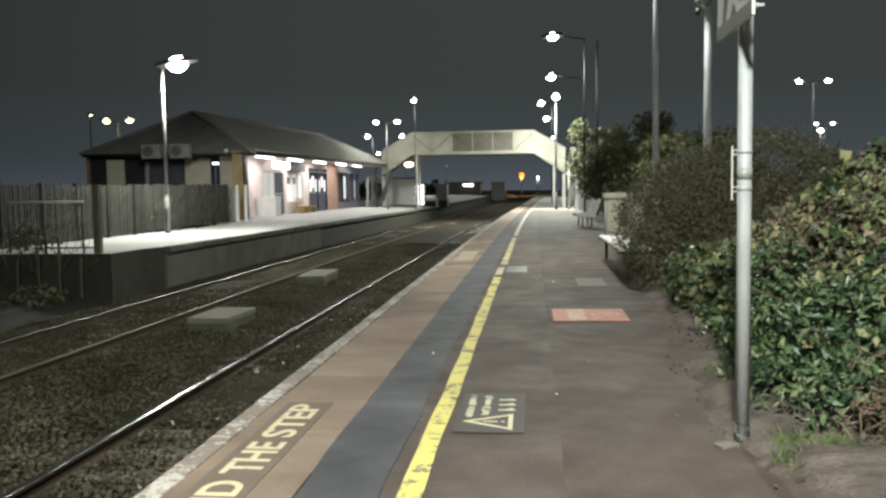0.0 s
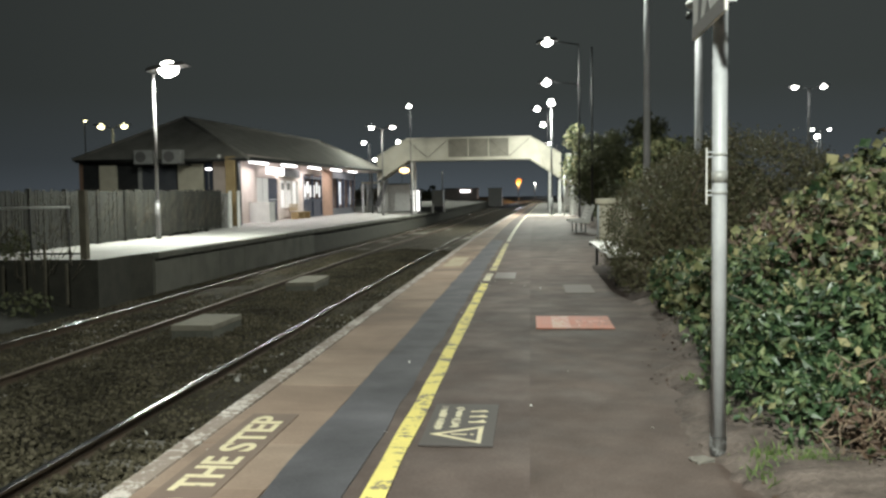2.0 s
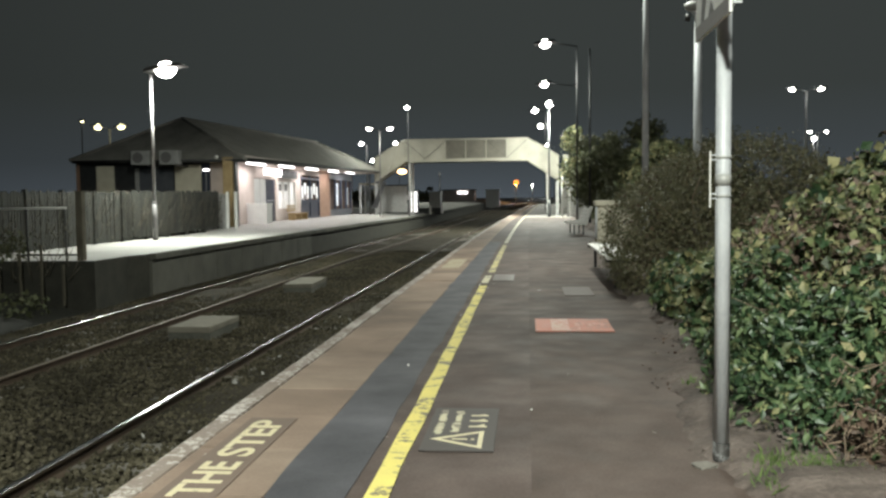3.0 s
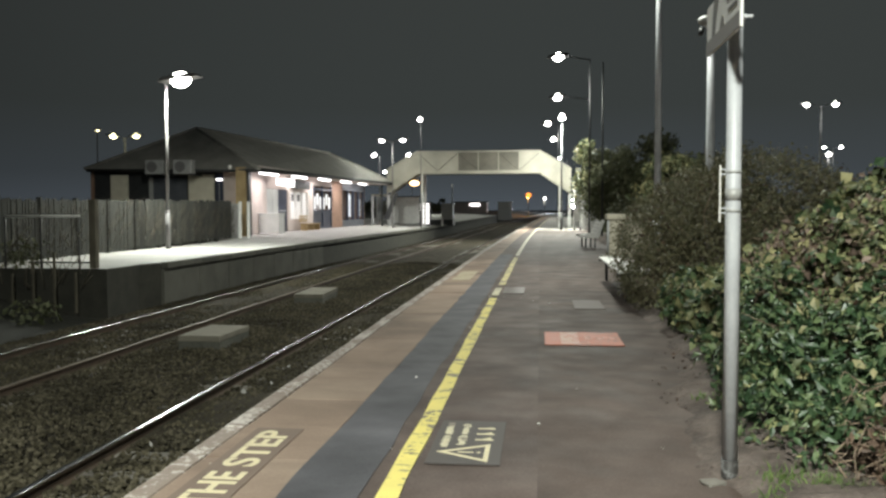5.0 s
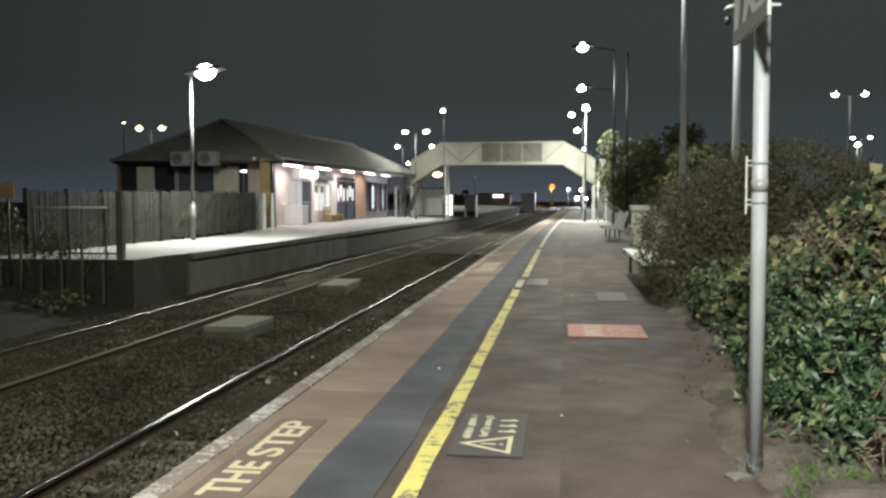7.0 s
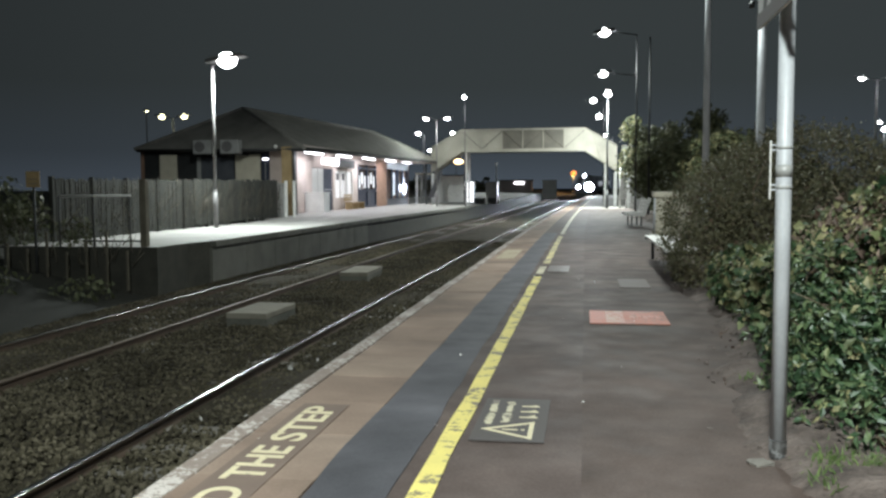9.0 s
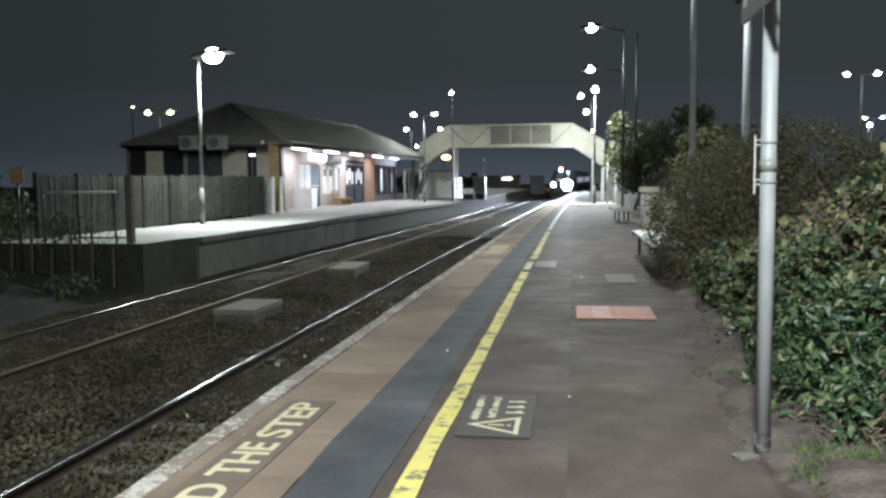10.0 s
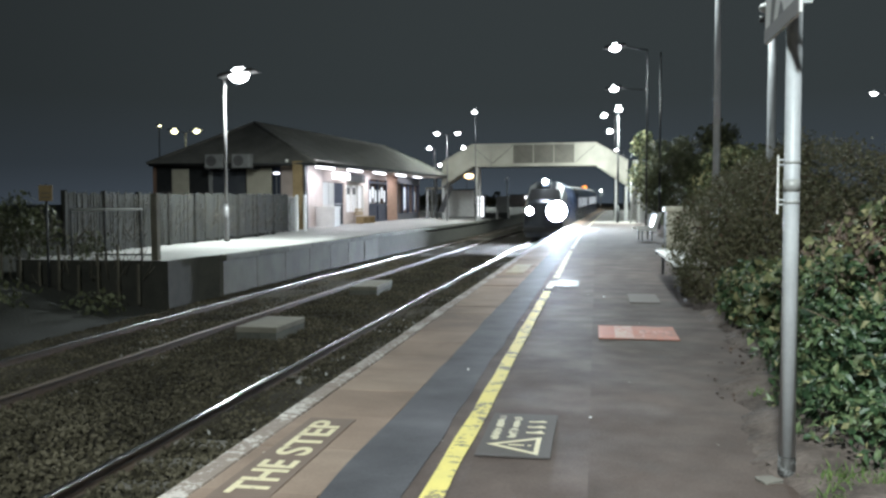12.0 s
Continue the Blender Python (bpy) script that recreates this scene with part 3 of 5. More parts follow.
def warning_marks():
    bm = bmesh.new()
    out = [(1.395, 4.67), (1.7, 4.85), (1.7, 4.49)]
    cx, cy = sum(p[0] for p in out) / 3, sum(p[1] for p in out) / 3
    inn = [(cx + (p[0] - cx) * 0.72, cy + (p[1] - cy) * 0.72) for p in out]
    for k in range(3):
        a, b, c, d = out[k], out[(k + 1) % 3], inn[(k + 1) % 3], inn[k]
        bm_prism(bm, [a, b, c, d], "z", 0.0092, 0.0105)
    part("triangle", bm, CREAM_PAINT, tri, "cream painted warning triangle")
    bm = bmesh.new()
    bm_box(bm, 1.52, 1.61, 4.66, 4.68, 0.0092, 0.0105)
    bm_box(bm, 1.63, 1.65, 4.66, 4.68, 0.0092, 0.0105)
    part("exclamation_mark", bm, CREAM_PAINT, tri)
    rng = random.Random(4)
    for x, y0, y1 in ((1.425, 4.77, 5.02), (1.425, 5.05, 5.33), (1.525, 4.82, 5.03), (1.525, 5.06, 5.31)):
        bm = bmesh.new()
        y = y0
        while y < y1:
            w = rng.uniform(0.012, 0.026)
            bm_box(bm, x - rng.uniform(0.012, 0.03), x + rng.uniform(0.016, 0.03), y, min(y + w, y1), 0.0092, 0.0105)
            y += w + 0.006
        part("text_bar", bm, YELLOW_FADED, tri)["kind"] = "stuff"
    for k in range(3):
        bm = bmesh.new()
        y = 4.93 + 0.13 * k
        bm_box(bm, 1.6, 1.71, y, y + 0.024, 0.0092, 0.0105)
        bm_prism(bm, [(1.64, y + 0.022), (1.7, y + 0.022), (1.69, y + 0.07 - 0.012 * k)], "z", 0.0092, 0.0105)
        part("symbol", bm, CREAM_PAINT, tri)


warning_marks()
red = flat_mat("red_notice_mat", 2.04, 2.85, 8.67, 9.58, 0.0085, MAT_RED, "faded red notice mat with pale marks on the asphalt", "floor notice")


def red_marks():
    bm = bmesh.new()
    bm_box(bm, 2.21, 2.4, 8.72, 9.55, 0.0118, 0.0135)
    part("white_block", bm, MAT_WHITE, red, "worn white block")
    bm = bmesh.new()
    for k in range(5):
        x = 2.47 + 0.066 * k
        bm_box(bm, x, x + 0.05, 9.02 + 0.07 * (k % 2), 9.2 + 0.07 * (k % 2), 0.0118, 0.0135)
    part("text_bar", bm, MAT_WHITE, red)


red_marks()
flat_mat("pale_patch", 2.48, 2.9, 11.95, 13.1, 0.006, ASPHALT_PATCH, "pale grey square repair patch in the asphalt", "repair patch")
flat_mat("smooth_patch", 1.36, 1.72, 14.1, 15.3, 0.006, SMOOTH_COVER, "smooth pale cover plate beside the painted line", "cover plate")
flat_mat("worn_step_mat", 0.22, 0.58, 16.8, 19.3, 0.0065, MAT_TAN, "pale worn mat on the tan slabs", "warning mat")

# soil margin beside the platform
def build_soil():
    verts, faces = [], []
    ys = np.concatenate([np.linspace(-4, 3, 60), np.linspace(3.03, 10, 240), np.linspace(10.1, 60, 400)])
    fr = np.linspace(0, 1, 26)
    for y in ys:
        e = 3.2 + 0.12 * noise.noise((y * 0.7, 1.1, 0)) + 0.14 * noise.noise((y * 2.7, 4.1, 0)) + 0.05 * noise.noise((y * 7.1, 2.1, 0)) - 0.38 * math.exp(-((y - 4.8) / 1.3) ** 2) + 0.02 * noise.noise((y * 19, 8.1, 0)) - 0.2 * math.exp(-((y - 6.6) / 0.8) ** 2) + 0.15 * math.exp(-((y - 9) / 3) ** 2)
        g = min(1, max(0, (y - 12.5) / 3.5))
        e += 1.35 * g * g * (3 - 2 * g)
        for f in fr:
            x = e + f * f * 9
            z = -0.015 + min(0.05, 0.25 * (x - e)) + 0.25 * f + 0.03 * noise.noise((x * 2.5, y * 2.5, 0)) + 0.012 * noise.noise((x * 11, y * 11, 0))
            verts.append((x + curve(y), y, z))
    w = len(fr)
    for i in range(len(ys) - 1):
        for j in range(w - 1):
            a = i * w + j
            faces.append((a, a + 1, a + 1 + w, a + w))
    me = bpy.data.meshes.new("soil_margin")
    me.from_pydata(verts, [], faces)
    me.materials.append(SOIL)
    tagged(new("soil_margin", me), "bare brown soil spilling over the platform edge", "soil", kind="structure")


build_soil()


# ---- far platform ----
FAR_EDGE = -7.85


def far_z(x, y):
    f = min(1, max(0, (-8.3 - x) / 3.4))
    g = min(1, max(0, (y - 33) / 9))
    return 0.06 + rise(y) + 0.2 * f * f * (3 - 2 * f) * g * g * (3 - 2 * g)


def build_far():
    verts, faces = [], []
    ys = [18.6, 19.4, 20.2, 21] + [21 + 1.5 * k for k in range(1, 76)]
    xs = [0, -0.25, -0.8, -1.5, -2.2, -3, -3.8, -4.6, -6, -8, -11]
    for y in ys:
        for x in xs:
            px = FAR_EDGE + x - (0.2 if y < 20.5 and x == 0 else 0)
            px = max(px, -12.1 + 0.001 * x) if y < 37.5 else px
            verts.append((px + curve(y), y, far_z(px, y)))
    n = len(verts)
    verts += [(v[0], v[1], -1.2) for v in verts[:n]]
    w = len(xs)
    for i in range(len(ys) - 1):
        for j in range(w - 1):
            a = i * w + j
            faces.append((a, a + w, a + 1 + w, a + 1)[::-1][::-1])
        a = i * w
        faces.append((a, a + n, a + w + n, a + w))
    for j in range(w - 1):
        faces.append((j, j + 1, j + 1 + n, j + n))
    me = bpy.data.meshes.new("platform_far")
    me.from_pydata(verts, [], faces)
    me.materials.append(FAR_PAVE)
    me.materials.append(BRICK_DARK)
    for p in me.polygons:
        p.material_index = 0 if abs(p.normal.z) > 0.5 else 1
    t = tagged(new("platform_far", me), "pale lit platform surface across the tracks", "platform", kind="structure")
    bm = bmesh.new()
    bm_box(bm, -0.05, 0.09, 0.01, 2.29, -1.15, -0.16)
    panel = mesh_of(bm, "wall_panel", WALL_PANEL, 0.02)
    bm = bmesh.new()
    bm_box(bm, 0.002, 0.2, 0.005, 2.295, -0.15, 0.012)
    lip = mesh_of(bm, "coping", WALL_PANEL, 0.02)
    y = 21.0
    while y < 118:
        for me, nm in ((panel, "wall_panel"), (lip, "coping")):
            if nm == "wall_panel" and y > 36:
                continue
            o = new(nm, me)
            o.parent = t
            o.matrix_basis = pose(FAR_EDGE + curve(y + 1), y, 0.06 + rise(y + 1), 0, 0, -math.degrees(4.8e-4 * max(0, y - 20)))
        y += 2.3


build_far()
build_edge()


# ---- lamp columns ----
def area_lamp(parent, at, power, size, color, rx=0.0, ry=0.0):
    d = bpy.data.lights.new("lamp_light", "AREA")
    d.shape, d.size, d.energy, d.color = "DISK", size, power, color
    o = new("lamp_light", d)
    o.parent = parent
    o.matrix_basis = pose(*at, rx, ry, 0)
    return o


COOL = (0.95, 1.0, 0.9)


def lamp_column(x, y, height, arm, power=0.0, base=0.0, r=0.075, label="tall grey steel lamp column with a lit white lamp", group="platform lamps", mat=GALV, lens=LED, heads=(1,), color=COOL, name="lamp_column", size=0.5, rz=0.0, light_size=0.45):
    t = thing(name, label, "street lamp", group, at=(x, y, base), rz=rz)
    h = height - base
    bm = bmesh.new()
    bm_rod(bm, (0, 0, 0), (0, 0, 1.25), r * 1.25, r * 1.25, 14)
    bm_rod(bm, (0, 0, 1.25), (0, 0, 1.33), r * 1.25, r * 0.95, 14)
    bm_rod(bm, (0, 0, 1.33), (0, 0, h - 0.08), r * 0.95, r * 0.6, 14)
    part("post", bm, mat, t)
    box_part("access_door", -0.05, 0.05, -r * 1.3 - 0.01, -r * 1.2, 0.4, 0.85, mat, t)
    for s in heads:
        ax = arm * s
        rod_part("arm", (0, 0, h - 0.12), (ax * 0.8, 0, h + 0.1), 0.03, mat, t)
        bm = bmesh.new()
        bm_prism(bm, [(-size * 0.75, -0.03), (size * 0.75, -0.03), (size * 0.6, 0.08), (-size * 0.45, 0.11), (-size * 0.7, 0.06)], "y", -size * 0.3, size * 0.3)
        bmesh.ops.transform(bm, matrix=pose(ax, 0, h + 0.1, 0, 8 * -s, 0), verts=bm.verts)
        part("head", bm, mat, t, "slim lamp head")
        # round glowing lens, larger than a real one to stand in for bloom
        bm = bmesh.new()
        bmesh.ops.create_uvsphere(bm, u_segments=16, v_segments=8, radius=1)
        bmesh.ops.transform(bm, matrix=pose(ax, 0, h + 0.06, 0, 8 * -s, 0) @ Matrix.Diagonal((size * 0.37, size * 0.32, size * 0.28, 1)), verts=bm.verts)
        o = part("lens", bm, lens, t, "bright lamp lens swollen to the size of its bloom")
        if power:
            area_lamp(t, (ax, 0, h + 0.03 - size * 0.3), power, light_size, color)
    return t


lamp_column(4.42, 18.0, 9.2, -1.4, 460, 0.05, 0.08, "tall grey steel lamp column standing in the shrubs")
lamp_column(3.7, -4.5, 8.0, -2.5, 1800, 0.0, 0.08, "tall grey steel lamp column beside the platform", light_size=0.8)
lamp_column(4.5, 44.0, 9.2, -1.6, 400, 0.0, 0.04, "thin dark lamp column with a lit white lamp", mat=DARK_PAINT, size=0.75)
lamp_column(5.25, 56.5, 8.8, -2.15, 420, 0.0, 0.045, "thin dark lamp column with a lit white lamp", mat=DARK_PAINT, size=0.75)
lamp_column(3.55, 62.8, 8.1, -0.8, 1700, 0.0, 0.08, "grey lamp column at the footbridge stairs, lamp lit", size=0.8, rz=90, mat=DARK_PAINT)
lamp_column(3.7, 82.0, 9.7, -1.0, 200, 0.0, 0.05, "thin dark lamp column with a lit white lamp", mat=DARK_PAINT, size=0.8)
lamp_column(4.5, 100.0, 9.7, -1.0, 500, 0.0, 0.05, "thin dark lamp column with a lit white lamp", mat=DARK_PAINT, size=0.9)
lamp_column(5.7, 120.0, 8.8, -1.0, 500, 0.0, 0.05, "thin dark lamp column with a lit white lamp", mat=DARK_PAINT, size=0.6)
lamp_column(-10.83, 28.0, 5.85, 0.55, 560, 0.1, 0.068, "pale steel lamp column lighting the opposite platform", "opposite platform lamps", mat=SIGN_GREY, size=0.95, light_size=0.6)
lamp_column(-7.34, 66.2, 8.52, -0.5, 40, 0.1, 0.036, "slim grey lamp column in front of the footbridge, lamp lit", "opposite platform lamps", size=0.6, rz=90, mat=DARK_PAINT)
lamp_column(-9.13, 63.5, 6.73, 0.8, 60, 0.1, 0.06, "twin-headed lamp column beside the station canopy", "opposite platform lamps", heads=(1, -1), size=0.55, mat=SIGN_GREY)
lamp_column(-18.0, 105.0, 8.4, -0.7, 0, 0.0, 0.16, "pale lamp column in the distance", "distant lamps", size=0.75)
lamp_column(-16.2, 120.0, 9.4, -0.5, 600, 0.0, 0.05, "distant lamp column", "distant lamps", mat=DARK_PAINT, size=0.8)
lamp_column(-19.6, 120.0, 7.0, -0.5, 0, 0.0, 0.05, "distant lamp column", "distant lamps", mat=DARK_PAINT, size=0.7)
lamp_column(23.95, 70.0, 9.7, 1.1, 0, 0.0, 0.13, "twin-headed car park lamp column", "car park lamps", heads=(1, -1), size=0.65)
lamp_column(41.2, 120.0, 9.9, 1.1, 0, 0.0, 0.16, "twin-headed car park lamp column", "car park lamps", heads=(1, -1), size=0.65)
lamp_column(43.9, 130.0, 9.6, 0.05, 0, 0.0, 0.18, "distant car park lamp column", "car park lamps", size=1.0)
lamp_column(-28.65, 60.0, 6.95, 0.9, 0, 0.0, 0.12, "twin-headed lamp column with yellowish light", "car park lamps", heads=(1, -1), size=0.7, lens=YELLOWISH)
lamp_column(-31.9, 62.0, 7.6, 0.05, 0, 0.0, 0.06, "distant lamp column with yellowish light", "car park lamps", size=0.3, lens=YELLOWISH, mat=DARK_PAINT)
# sodium lens far oversize: the lamp's bloom is built into its shape
lamp_column(-0.6, 190.0, 4.9, 0.05, 500, 0.0, 0.08, "orange sodium lamp beyond the platforms, lens swollen for its bloom", "distant lamps", size=1.7, lens=SODIUM, mat=DARK_PAINT, color=(1.0, 0.45, 0.1))
lamp_column(3.0, 190.0, 4.3, 0.05, 300, 0.0, 0.08, "small white lamp beyond the platforms", "distant lamps", size=0.5, mat=DARK_PAINT)

lamp_column(14.6, 100.0, 9.7, -0.2, 0, 0.0, 0.06, "distant lamp column behind the trees", "car park lamps", size=0.35, mat=GREY_PAINT)

for x, y, h, r, paint in ((5.15, 44.0, 8.9, 0.06, DARK_PAINT),):
    t = thing("slim_mast", "slim unlit grey mast rising above the trees", "mast", "unlit masts", at=(x, y, 0))
    rod_part("pole", (0, 0, 0), (0, 0, h), r, paint, t, r * 0.7)
    rod_part("cap", (0, 0, h), (0, 0, h + 0.05), r * 0.8, paint, t)


def camera_post():
    t = thing("cctv_post", "grey steel post with a small dome camera head", "post", at=(5.19, 16.5, 0.0))
    rod_part("post", (0, 0, 0), (0, 0, 4.85), 0.085, GALV, t, 0.075)
    rod_part("bracket", (0, 0, 4.75), (-0.16, 0, 4.95), 0.035, GALV, t)
    bm = bmesh.new()
    bmesh.ops.create_uvsphere(bm, u_segments=16, v_segments=10, radius=0.14)
    bmesh.ops.transform(bm, matrix=Matrix.Translation((-0.1, 0, 4.97)) @ Matrix.Diagonal((1.15, 1, 0.7, 1)), verts=bm.verts)
    part("camera_head", bm, GREY_PAINT, t, "grey domed camera head")
    rod_part("camera_barrel", (-0.18, 0, 4.82), (-0.2, 0, 4.7), 0.05, DARK_PAINT, t)


camera_post()


# ---- sign post ----
def sign_post():
    t = thing("sign_post", "round galvanised post carrying a platform sign", "sign post", at=(2.96, 4.346, 0.0))
    bm = bmesh.new()
    bm_rod(bm, (0, 0, -0.05), (0, 0, 0.11), 0.043, 0.043, 20)
    part("base_sleeve", bm, SLEEVE, t, "dirty grey base sleeve")
    bm = bmesh.new()
    bm_rod(bm, (0, 0, 0.11), (0, 0, 2.5), 0.0385, 0.0375, 24)
    part("post", bm, GALV, t)
    rod_part("joint_band", (0, 0, 1.44), (0, 0, 1.5), 0.04, GREY_PAINT, t, n=24)
    for z in (1.388, 1.585):
        c = rod_part("clip", (0, 0, z - 0.007), (0, 0, z + 0.007), 0.041, GREY_PAINT, t, n=24)
        b = rod_part("bracket", (-0.03, -0.01, z + 0.012), (-0.068, -0.01, z + 0.012), 0.004, GALV, c)
        rod_part("bracket", (-0.03, -0.01, z - 0.012), (-0.068, -0.01, z - 0.012), 0.004, GALV, c)
    bm = bmesh.new()
    bm_box(bm, -0.07, -0.064, -0.014, 0.006, 1.33, 1.62)
    part("small_plate", bm, WHITE_PAINT, t, "small plate seen edge on")
    board = box_part("sign_board", -0.06, -0.045, -0.37, 0.42, 2.24, 2.5, PLASTIC_WHITE, t, "white sign board with grey shapes", 0.003)
    box_part("lower_band", -0.064, -0.0605, -0.37, 0.42, 2.24, 2.315, SIGN_BAND, board, "grey band")
    bm = bmesh.new()
    bm_prism(bm, [(0.2, 2.315), (0.27, 2.315), (0.22, 2.5), (0.1, 2.5)], "x", -0.064, -0.0605)
    part("grey_shape", bm, SIGN_GREY, board)
    bm = bmesh.new()
    bm_prism(bm, [(-0.05, 2.315), (0.08, 2.315), (0.02, 2.38), (-0.02, 2.36)], "x", -0.064, -0.0605)
    part("grey_shape", bm, SIGN_GREY, board)
    bm = bmesh.new()
    bm_box(bm, -0.064, -0.0605, -0.32, -0.12, 2.36, 2.38)
    bm_box(bm, -0.064, -0.0605, -0.32, -0.1, 2.42, 2.44)
    part("text_bar", bm, SIGN_GREY, board)
    for z in (2.28, 2.4):
        r = box_part("sign_rail", -0.045, -0.038, -0.39, 0.43, z - 0.012, z + 0.012, GALV, t)
        box_part("rail_end", -0.05, -0.01, -0.4, -0.385, z - 0.006, z + 0.006, GALV, r)


sign_post()


# ---- seats and cabinet ----
def bench(x, y, rz, label, mat, half=0.75):
    t = thing("platform_bench", label, "bench", "platform benches", at=(x, y, 0.02), rz=rz)
    for k in range(4):
        box_part("seat_slat", -0.25 + 0.13 * k, -0.13 + 0.13 * k, -half, half, 0.43, 0.465, mat, t, bevel=0.006)
    for k in range(4 if half < 1 else 0):
        bm = bmesh.new()
        bm_box(bm, -0.017, 0.017, -half, half, -0.055, 0.055)
        bmesh.ops.transform(bm, matrix=pose(0.3 + 0.035 * k, 0, 0.55 + 0.125 * k, 0, 14, 0), verts=bm.verts)
        part("back_slat", bm, mat, t, bevel=0.005)
    for s in (0.15 - half, half - 0.15):
        bm = bmesh.new()
        bm_box(bm, -0.14, -0.09, s - 0.03, s + 0.03, 0, 0.43)
        bm_box(bm, -0.26, 0.3, s - 0.03, s + 0.03, 0.39, 0.43)
        bm_box(bm, 0.2, 0.25, s - 0.03, s + 0.03, 0, 0.43)
        if half < 1:
            bm_rod(bm, (0.27, s, 0.4), (0.45, s, 1.0), 0.025)
        part("leg_frame", bm, DARK_PAINT, t, "dark metal leg frame")
    if half < 1:
        for s in (-half - 0.03, half + 0.03):
            bm = bmesh.new()
            bm_prism(bm, [(-0.32, 0.4), (0.32, 0.36), (0.56, 1.02), (0.44, 1.06), (0.24, 0.52), (-0.32, 0.49)], "y", s - 0.025, s + 0.025)
            part("end_panel", bm, mat, t, "pale curved end panel", 0.008)


bench(3.75, 32.3, 4, "pale slatted metal bench on the platform", WHITE_PAINT)
bench(3.4, 14.8, 0, "long pale backless bench half hidden by the hedge", WHITE_PAINT, 2.1)


def cabinet():
    t = thing("equipment_cabinet", "cream steel equipment cabinet with an overhanging lid", "cabinet", at=(4.45, 25.6, 0.0))
    box_part("body", -0.42, 0.75, -0.3, 0.3, 0.0, 1.14, CREAM, t, bevel=0.012)
    box_part("lid", -0.5, 0.82, -0.36, 0.36, 1.14, 1.3, CREAM, t, bevel=0.02)
    for s in (-0.02, 0.4):
        d = box_part("door", s - 0.36 + 0.02, s + 0.0, -0.318, -0.303, 0.12, 1.08, CREAM, t, bevel=0.005)
        box_part("handle", s - 0.06, s - 0.03, -0.34, -0.318, 0.55, 0.68, GALV, d)
    rod_part("conduit", (-0.46, -0.28, 0.0), (-0.46, -0.28, 1.12), 0.03, GALV, t)
    bm = bmesh.new()
    bm_box(bm, -0.62, 0.9, -0.6, 0.5, -0.1, 0.06)
    part("plinth", bm, CONCRETE, t, bevel=0.01)


cabinet()


# ---- station building across the tracks ----
def station():
    t = thing("station_building", "low station building with a lit canopy and tiled hipped roof", "station building", kind="")
    B = 0.26
    W = -12.3
    # front wall, in pieces round the openings
    for y0, y1, z0, z1, m in ((40.4, 43.2, B, 3.5, RENDER_WALL), (43.2, 47.0, 2.62, 3.5, RENDER_WALL), (47.0, 47.4, B, 3.5, RENDER_WALL), (47.4, 51.2, B, 0.95, RENDER_WALL), (47.4, 51.2, 2.55, 3.5, RENDER_WALL), (51.2, 52.4, B, 3.5, RENDER_WALL), (52.4, 57.2, 3.05, 3.5, RENDER_WALL), (57.2, 60.4, B, 3.5, BRICK), (60.4, 68.0, B, 0.75, SLATE_DOOR), (60.4, 68.0, 2.95, 3.5, SLATE_DOOR)):
        box_part("wall", W - 0.25, W, y0, y1, z0 - (0.2 if z0 == B else 0), z1, m, t)
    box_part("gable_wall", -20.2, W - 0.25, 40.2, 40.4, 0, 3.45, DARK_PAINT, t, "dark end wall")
    box_part("return_wall", -13.45, W, 40.1, 40.2, 0.1, 3.45, RENDER_WALL, t, "pale wall at the corner")
    box_part("end_wall", -20.2, W, 68.0, 68.25, 0, 3.6, BRICK, t)
    box_part("rear_wall", -20.4, -20.2, 40.2, 68.25, 0, 3.6, BRICK, t)
    box_part("inner_wall", -16.6, -16.4, 40.4, 68.0, 0, 3.5, RENDER_WALL, t)
    box_part("inner_floor", -16.4, W - 0.25, 40.4, 68.0, 0.1, B, CONCRETE, t)
    box_part("inner_ceiling", -16.4, W - 0.25, 40.4, 68.0, 3.5, 3.56, WHITE_PAINT, t)
    for x0, x1 in ((-19.3, -18.4), (-15.25, -13.95)):
        box_part("pale_panel", x0, x1, 40.1, 40.2, 0.8, 3.22, CREAM, t, "pale cream wall panel", 0.01)
    box_part("door_frame", -17.3, -17.1, 40.12, 40.2, 0.2, 3.1, GREY_PAINT, t)
    box_part("side_door", -17.08, -15.35, 40.14, 40.2, 0.2, 3.05, SLATE_DOOR, t, "slate grey double door")
    lw = box_part("side_window", -13.85, -13.5, 40.12, 40.2, 1.2, 3.25, BLUE, t, "narrow dark glazed window")
    # a tube light's reflection in the pane, built as a glowing bar
    box_part("tube_reflection", -13.82, -13.52, 40.09, 40.12, 2.92, 3.0, TUBE, lw, "glowing bar for a tube light's reflection in the pane")
    box_part("window_bar", -13.69, -13.66, 40.08, 40.12, 1.2, 2.8, GREY_PAINT, lw)
    # doors, windows, notices of the front
    d = box_part("door", W - 0.1, W - 0.04, 43.3, 45.3, B, 2.6, PLASTIC_WHITE, t, "pale pinkish-white double door")
    box_part("door_joint", W - 0.04, W - 0.03, 44.28, 44.32, B, 2.6, GREY_PAINT, d)
    d = box_part("door", W - 0.12, W - 0.05, 45.35, 46.95, B, 2.6, BLUE, t, "dark blue door standing shut")
    box_part("push_bar", W - 0.05, W - 0.02, 45.5, 46.8, 1.4, 1.46, GALV, d)
    box_part("ticket_window", W - 0.14, W - 0.12, 47.4, 51.2, 0.95, 2.55, SIGN_GLOW_SOFT, t, "bright lit ticket window")
    for y in (47.4, 48.6, 49.9, 51.1):
        box_part("window_frame", W - 0.12, W + 0.01, y, y + 0.09, 0.95, 2.55, WHITE_PAINT, t)
